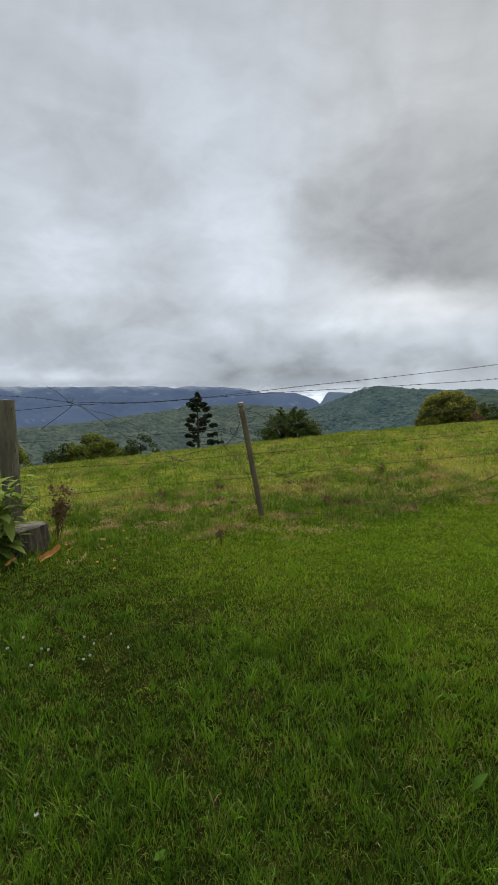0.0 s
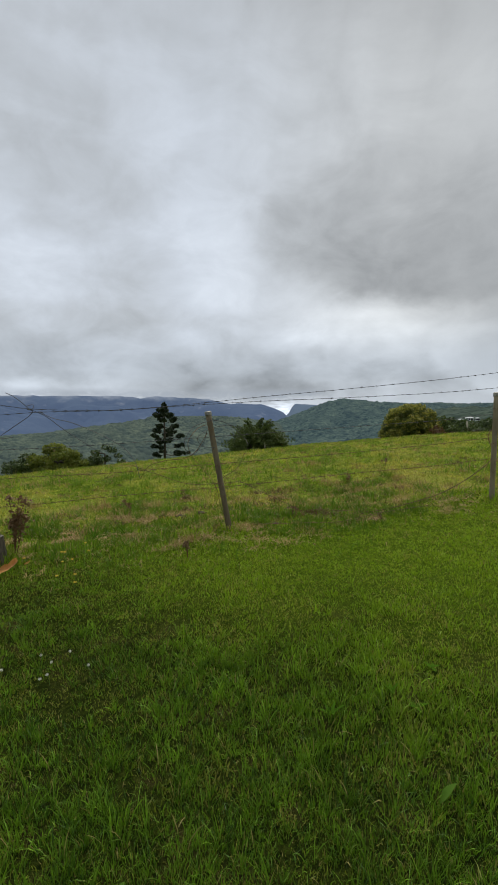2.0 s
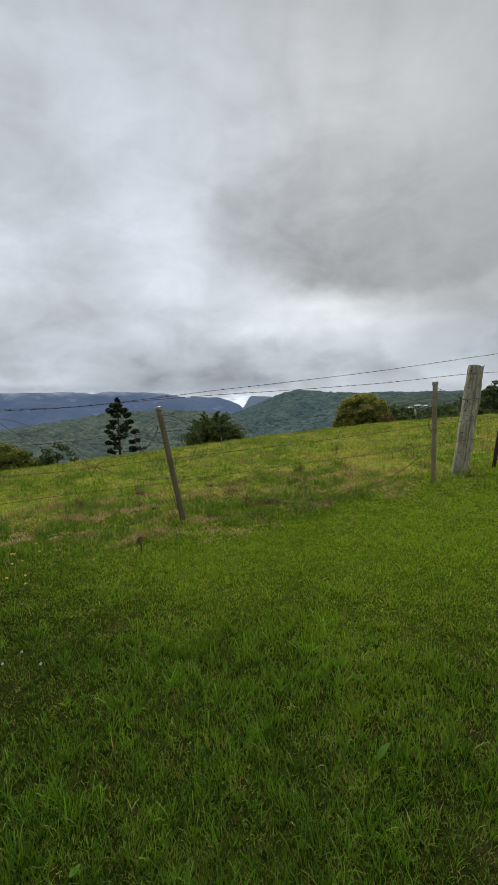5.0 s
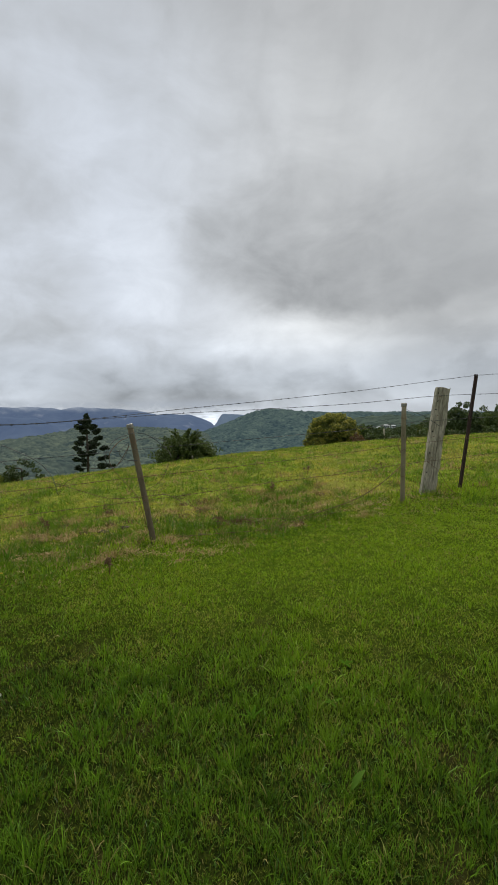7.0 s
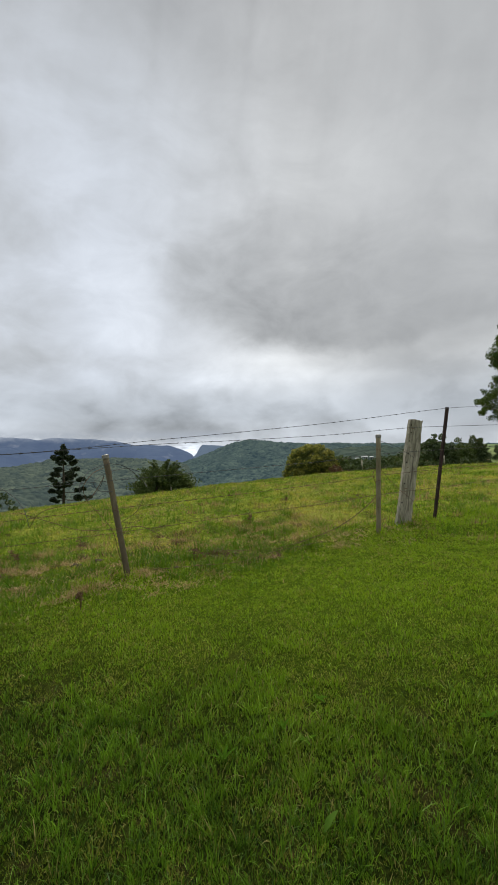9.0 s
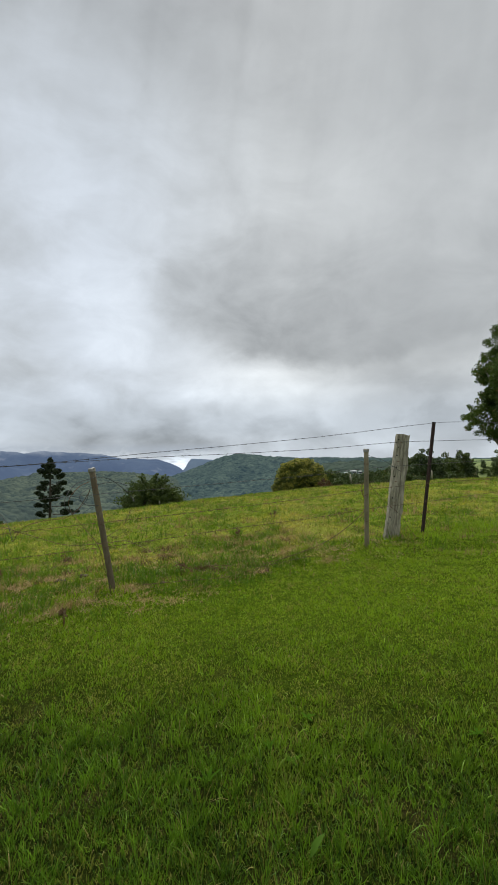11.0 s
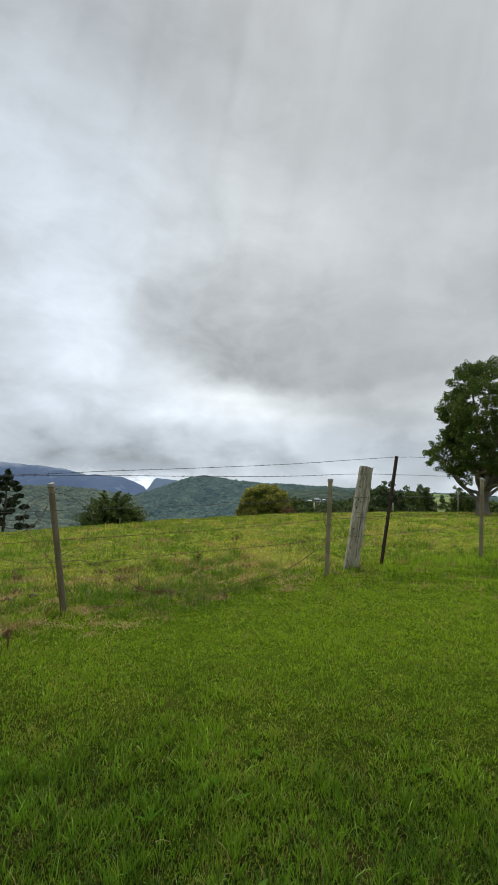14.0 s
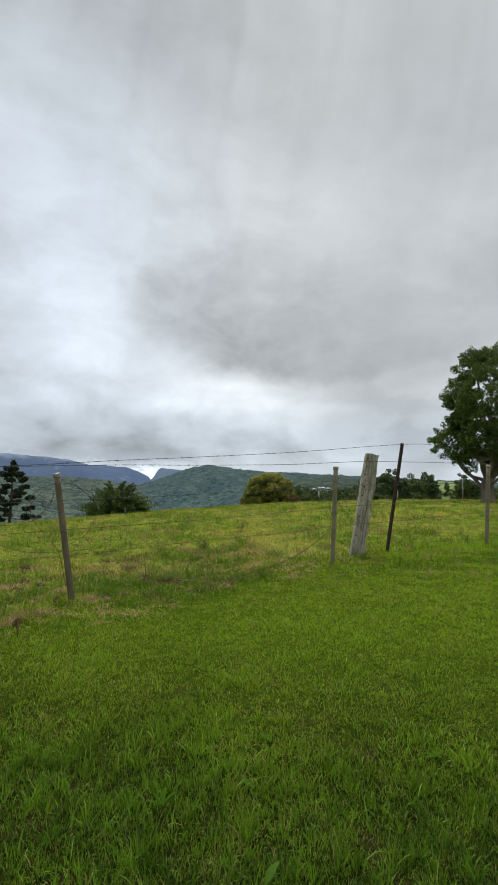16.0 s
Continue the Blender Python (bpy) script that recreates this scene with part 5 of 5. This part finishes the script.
rosette(-1.05, 5.1, 9, 0.15, 0.10, 0.8, M_weedleaf, "dark spiky tussock weed by the fence", 9)

# dead grass clumps and clods along the fence
def straw_clump(x, y, rad, n, label, mat, seed, h=0.06):
    g = np.random.default_rng(seed)
    ob = empty("dead_grass_clump", (x, y, ground_at(x, y)), label, "grass clump", "dead grass clumps")
    c = g.normal(size=(n, 3)) * np.array([rad * 1.3, rad * 1.1, h * 0.25]) * 0.6 + np.array([0, 0, h * 0.6])
    o = tagged(leaf_quads("stalk", c, 0.004 + 0.003 * g.random(n), mat, stretch=8, seed=seed), kind="stuff")
    o.parent = ob


for k, (x, y, rad, n) in enumerate([(1.12, 5.3, 0.14, 420), (0.27, 5.09, 0.14, 260), (0.39, 4.62, 0.09, 110), (0.62, 4.45, 0.08, 80), (0.30, 4.35, 0.07, 60), (-0.55, 5.85, 0.2, 300), (-0.9, 4.9, 0.2, 260),
                                    (0.9, 4.75, 0.16, 140), (1.55, 5.1, 0.14, 150), (2.2, 5.6, 0.2, 220), (2.9, 5.7, 0.16, 160), (-1.6, 6.3, 0.22, 260), (-0.3, 4.75, 0.15, 160), (1.9, 6.5, 0.2, 200)]):
    straw_clump(x, y, rad, n, "matted clump of dead brown grass by the fence", M_brownweed if k in (0,) else M_straw, 400 + k, 0.12 if k == 0 else 0.05)
for k, (x, y, s) in enumerate([(-0.50, 5.75, 0.045), (-0.25, 5.84, 0.05), (0.62, 5.15, 0.03)]):
    g2 = np.random.default_rng(500 + k)
    bm = bmesh.new()
    bmesh.ops.create_icosphere(bm, subdivisions=2, radius=s)
    for v in bm.verts:
        v.co = Vector((v.co.x * 1.5, v.co.y, v.co.z * 0.6)) * (1 + g2.normal() * 0.12)
    ob = part("earth_clod", bm, M_earth)
    ob.location = (x, y, ground_at(x, y) + s * 0.05)
    tagged(ob, "dark clod of bare earth in the grass", "clod", "earth clods")


# ---- grass ----
def grass(name, x, y, h, w, seed, mat, segments=2, lean=0.5, label="", sink=0.01, least=0.08, turn=None, tilt=None):
    """Single blades as tapered, bent ribbons standing at (x, y); turn and tilt, where given, say which way each one leans and how far."""
    g = np.random.default_rng(seed)
    n = len(x)
    z = land(x, y) - sink
    turn = g.random(n) * 2 * np.pi if turn is None else turn
    tilt = np.minimum(np.abs(g.normal(size=n)) * lean + least, 1.55) if tilt is None else tilt
    d = np.stack([np.cos(turn), np.sin(turn)], -1)
    yaw = g.random(n) * np.pi
    side = np.stack([np.cos(yaw), np.sin(yaw)], -1) * (w * 0.5)[:, None]
    base = np.stack([x, y, z], -1)
    rings = []
    for i in range(segments + 1):
        t = i / segments
        out = h * np.sin(tilt) * t ** 1.7
        up = h * np.cos(tilt * t ** 0.8) * t
        c = base + np.stack([d[:, 0] * out, d[:, 1] * out, up], -1)
        k = 1 - 0.55 * t * t if i < segments else 0
        if i < segments:
            s3 = np.concatenate([side * k, np.zeros((n, 1))], 1)
            rings += [c - s3, c + s3]
        else:
            rings.append(c)
    per = len(rings)
    verts = np.stack(rings, 1).reshape(-1, 3)
    first = np.arange(n)[:, None] * per
    loops, counts = [], []
    for i in range(segments - 1):
        loops.append(first + np.array([2 * i, 2 * i + 1, 2 * i + 3, 2 * i + 2]))
        counts.append(4)
    last = 2 * (segments - 1)
    loops.append(first + np.array([last, last + 1, per - 1]))
    counts.append(3)
    ob = bulk(name, verts, np.tile(counts, n), np.concatenate(loops, 1).ravel(), mat)
    return tagged(ob, label, "grass", kind="stuff")


def fan(n, r0, r1, power, a0=-42, a1=62, seed=0):
    """Places spread over a fan of ground; a higher power puts more of them far out."""
    g = np.random.default_rng(seed)
    u = g.random(n)
    r = (r0 ** power + u * (r1 ** power - r0 ** power)) ** (1 / power)
    a = np.radians(a0 + (a1 - a0) * g.random(n))
    return r * np.sin(a), r * np.cos(a), r, g


def lushness(x, y):
    """From 0 on thin, worn turf to 1 where the grass grows thick and long."""
    v = 0.45 * value_noise(x * 1.3 + 3, y * 1.3, 61) + 0.35 * value_noise(x * 3.4, y * 3.4, 62) + 0.20 * value_noise(x * 8, y * 8, 63)
    return smooth01((v - 0.34) / 0.28)


def tufts(name, count, blades, r0, r1, power, seed, mat, low, high, width, label, rad=0.03, keep_lush=True, segments=3, mown=0.0):
    """Tufts of blades that fan out from their middles, thick where the turf is lush (or, for the thin grass, where it is worn)."""
    cx, cy, cr, gg = fan(count, r0, r1, power, seed=seed)
    lush = lushness(cx, cy)
    chance = 0.25 + 0.75 * lush if keep_lush else 1.0 - 0.55 * lush
    chance = chance + (0.80 - chance) * smooth01((cr - 2.4) / 2.0)
    ok = (gg.random(count) < chance) & (cy < fence_y(cx) + 0.05 + 0.12 * gg.normal(size=count))
    cx, cy, cr, lush = cx[ok], cy[ok], cr[ok], lush[ok]
    m = len(cx)
    which = gg.integers(0, m, blades)
    size = rad * (0.5 + gg.random(m)) * (0.8 + 0.29 * cr)
    w = gg.random(blades) * 2 * np.pi
    off = np.abs(gg.normal(size=blades)) * size[which]
    x, y = cx[which] + np.cos(w) * off, cy[which] + np.sin(w) * off
    reach = (low + high * (0.25 + 0.75 * lush * gg.random(m)) * (0.45 + 0.55 * gg.random(m)))[which]
    # the mower has kept it shorter towards the fence
    reach = reach * (1 - mown * smooth01((cr[which] - 1.6) / 3.0))
    h = reach * (0.55 + 0.6 * gg.random(blades))
    tilt = np.clip(0.05 + 0.26 * off / size[which] + 0.28 * np.abs(gg.normal(size=blades)), 0.05, 1.45)
    turn = w + gg.normal(size=blades) * 0.6
    wide = width * (0.55 + 0.75 * gg.random(blades)) * (0.55 + 0.40 * cr[which])
    grass(name, x, y, h, wide, seed + 1, mat, segments, label=label, turn=turn, tilt=tilt)


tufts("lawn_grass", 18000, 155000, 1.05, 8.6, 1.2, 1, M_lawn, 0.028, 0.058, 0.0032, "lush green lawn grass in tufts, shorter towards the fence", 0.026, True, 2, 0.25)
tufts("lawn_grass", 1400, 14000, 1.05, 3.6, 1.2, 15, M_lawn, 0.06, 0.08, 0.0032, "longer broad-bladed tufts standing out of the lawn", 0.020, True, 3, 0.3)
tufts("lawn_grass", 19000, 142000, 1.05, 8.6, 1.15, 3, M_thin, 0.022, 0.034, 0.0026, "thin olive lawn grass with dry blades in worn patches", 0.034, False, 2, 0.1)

# long unmown grass round the feet of the posts and along the fence
gg = np.random.default_rng(171)
n = 16000
x = gg.uniform(-3.2, 8.0, n)
y = fence_y(x) + gg.normal(size=n) * 0.22
grown = 0.5 * value_noise(x * 1.4, y * 2.0, 64) + 0.5 * value_noise(x * 4.0, y * 4.0, 65)
for px, py in ((0.09, 5.07), (3.35, 5.49), (3.99, 5.89), (4.6, 5.98), (6.8, 6.14), (-2.45, 4.65), (-2.24, 4.3)):
    grown = np.maximum(grown, 0.95 * np.exp(-((x - px) ** 2 + (y - py) ** 2) / 0.03))
grown = np.minimum(grown + 0.25 * smooth01((x - 3.2) / 1.5), 1.0)
keep = gg.random(n) < smooth01((grown - 0.40) / 0.3)
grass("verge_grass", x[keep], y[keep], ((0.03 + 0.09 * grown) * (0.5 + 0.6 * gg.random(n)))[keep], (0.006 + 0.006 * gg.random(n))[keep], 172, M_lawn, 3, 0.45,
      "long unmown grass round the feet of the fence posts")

# long grass against the stump
gg = np.random.default_rng(177)
n = 1500
w, off = gg.random(n) * 2 * np.pi, 0.27 + 0.16 * np.abs(gg.normal(size=n))
x, y = -2.275 + np.cos(w) * off, 4.43 + np.sin(w) * off * 0.9
grass("verge_grass", x, y, 0.05 + 0.11 * gg.random(n) * np.exp(-(off - 0.27) * 3), 0.004 + 0.004 * gg.random(n), 178, M_lawn, 3, 0.5, "long dark green grass against a tree stump")

# the paddock: grazed short between tufts and ledges
x, y, r, gg = fan(150000, 5.0, 19, 0.7, seed=9)
keep = y > fence_y(x) - 0.05 + 0.12 * gg.normal(size=len(x))
x, y, r = x[keep], y[keep], r[keep]
tuft = (0.4 * value_noise(x * 1.2, y * 1.6, 23) + 0.6 * value_noise(x * 4.2, y * 5.5, 27)) ** 2.4
tall = 0.02 + 0.025 * gg.random(len(x)) + (0.14 + 0.24 * smooth01((r - 6) / 6)) * tuft * gg.random(len(x))
grass("pasture_grass", x, y, tall, 0.009 + 0.011 * gg.random(len(x)), 6, M_pasture, 2, 0.9, "rough yellow-green pasture grass beyond the fence", least=0.50)
x, y, r, gg = fan(150000, 18, 48, 0.8, seed=11)
tuft = (0.4 * value_noise(x * 0.8, y * 0.8, 24) + 0.6 * value_noise(x * 2.6, y * 2.6, 28)) ** 2.4
tall = 0.04 + 0.42 * tuft * gg.random(len(x))
keep = gg.random(len(x)) < 0.15 + 2.0 * tuft
grass("pasture_grass", x[keep], y[keep], tall[keep], (0.018 + 0.022 * gg.random(len(x)))[keep], 8, M_pasture, 1, 0.8, "rough yellow-green pasture grass towards the crest")

# the unmown strip along the fence: flattened dead grass and dark broad-leaved growth in patches
gg = np.random.default_rng(77)
n = 60000
x = gg.uniform(-3.2, 4.2, n)
y = fence_y(x) + gg.normal(size=n) * 0.55 + 0.25
mat_noise = 0.35 * value_noise(x * 3.0, y * 4.2, 31) + 0.40 * value_noise(x * 7, y * 9, 32) + 0.25 * value_noise(x * 18, y * 22, 33)
keep = ((mat_noise > 0.66) | (gg.random(n) < 0.05)) & (gg.random(n) < 0.8 - 0.12 * (x + 1.0))
grass("dead_grass", x[keep], y[keep], 0.03 + 0.05 * gg.random(keep.sum()), 0.005 + 0.004 * gg.random(keep.sum()), 78, M_straw, 2, 0.4, "matted tan dead grass along the fence", -0.03, 1.15)
keep = (mat_noise < 0.40) & (gg.random(n) < 0.55) & (x < 2.4)
grass("verge_grass", x[keep], y[keep], 0.06 + 0.10 * gg.random(keep.sum()), 0.006 + 0.008 * gg.random(keep.sum()), 79, M_tussock, 2, 0.8, "dark green unmown growth along the fence")

# darker tussocks and withered clumps standing out of the paddock
def tussocks(count, blades, r0, mat, low, high, wide, seed, name, label):
    gg = np.random.default_rng(seed)
    cx, cy, cr, _ = fan(count, r0, 44, 0.9, -40, 58, seed + 1)
    which = gg.integers(0, count, blades)
    spread = (0.04 + 0.11 * gg.random(count) ** 1.5) * (1 + cr / 26) * wide
    x = cx[which] + gg.normal(size=blades) * spread[which] * 1.4
    y = cy[which] + gg.normal(size=blades) * spread[which]
    tall = (low + high * gg.random(count))[which] * (0.5 + 0.8 * gg.random(blades))
    grass(name, x, y, tall, (0.006 + 0.0008 * cr)[which] * (0.7 + 0.6 * gg.random(blades)), seed + 2, mat, 1, 0.8, label)


tussocks(1500, 72000, 6.6, M_tussock, 0.07, 0.13, 0.8, 91, "tussock_grass", "dark green tussocks scattered over the paddock")
tussocks(1900, 64000, 6.2, M_straw, 0.06, 0.08, 0.7, 131, "dead_grass", "withered tan clumps scattered over the paddock")
tussocks(420, 17000, 6.0, M_brownweed, 0.04, 0.06, 0.8, 141, "dead_grass", "brown trampled clumps scattered over the paddock")

# weedy, trampled strip behind the leaning post: leafy dark lumps and withered brown ones
def strip(count, blades, mat, rad, tall, wide, seed, name, label):
    gg = np.random.default_rng(seed)
    cx = gg.uniform(-2.4, 3.0, count)
    cy = fence_y(cx) + gg.uniform(-0.35, 1.9, count)
    which = gg.integers(0, count, blades)
    r = rad * (0.4 + gg.random(count) ** 2)
    x = cx[which] + gg.normal(size=blades) * r[which] * 1.5
    y = cy[which] + gg.normal(size=blades) * r[which]
    grass(name, x, y, tall * (0.4 + gg.random(count))[which] * (0.5 + 0.7 * gg.random(blades)), wide * (0.6 + 0.8 * gg.random(blades)), seed + 1, mat, 1, 0.9, label, least=0.4)


strip(100, 12000, M_tussock, 0.07, 0.13, 0.013, 151, "verge_grass", "dark green leafy lumps along the fence")
strip(100, 15000, M_straw, 0.08, 0.09, 0.007, 161, "dead_grass", "small withered tan clumps along the fence")
strip(60, 7000, M_brownweed, 0.05, 0.08, 0.009, 181, "dead_grass", "small withered brown clumps along the fence")

# the lawn goes on all round
gg = np.random.default_rng(95)
n = 65000
r = 0.3 + 7.7 * gg.random(n) ** 0.75
a = np.radians(np.where(r < 1.2, gg.uniform(-180, 180, n), gg.uniform(61, 319, n)))
x, y = r * np.sin(a), r * np.cos(a)
grass("lawn_grass", x, y, 0.03 + 0.05 * gg.random(n), 0.012 + 0.012 * gg.random(n), 96, M_lawn, 1, 0.9, "mown lawn grass around the viewpoint")
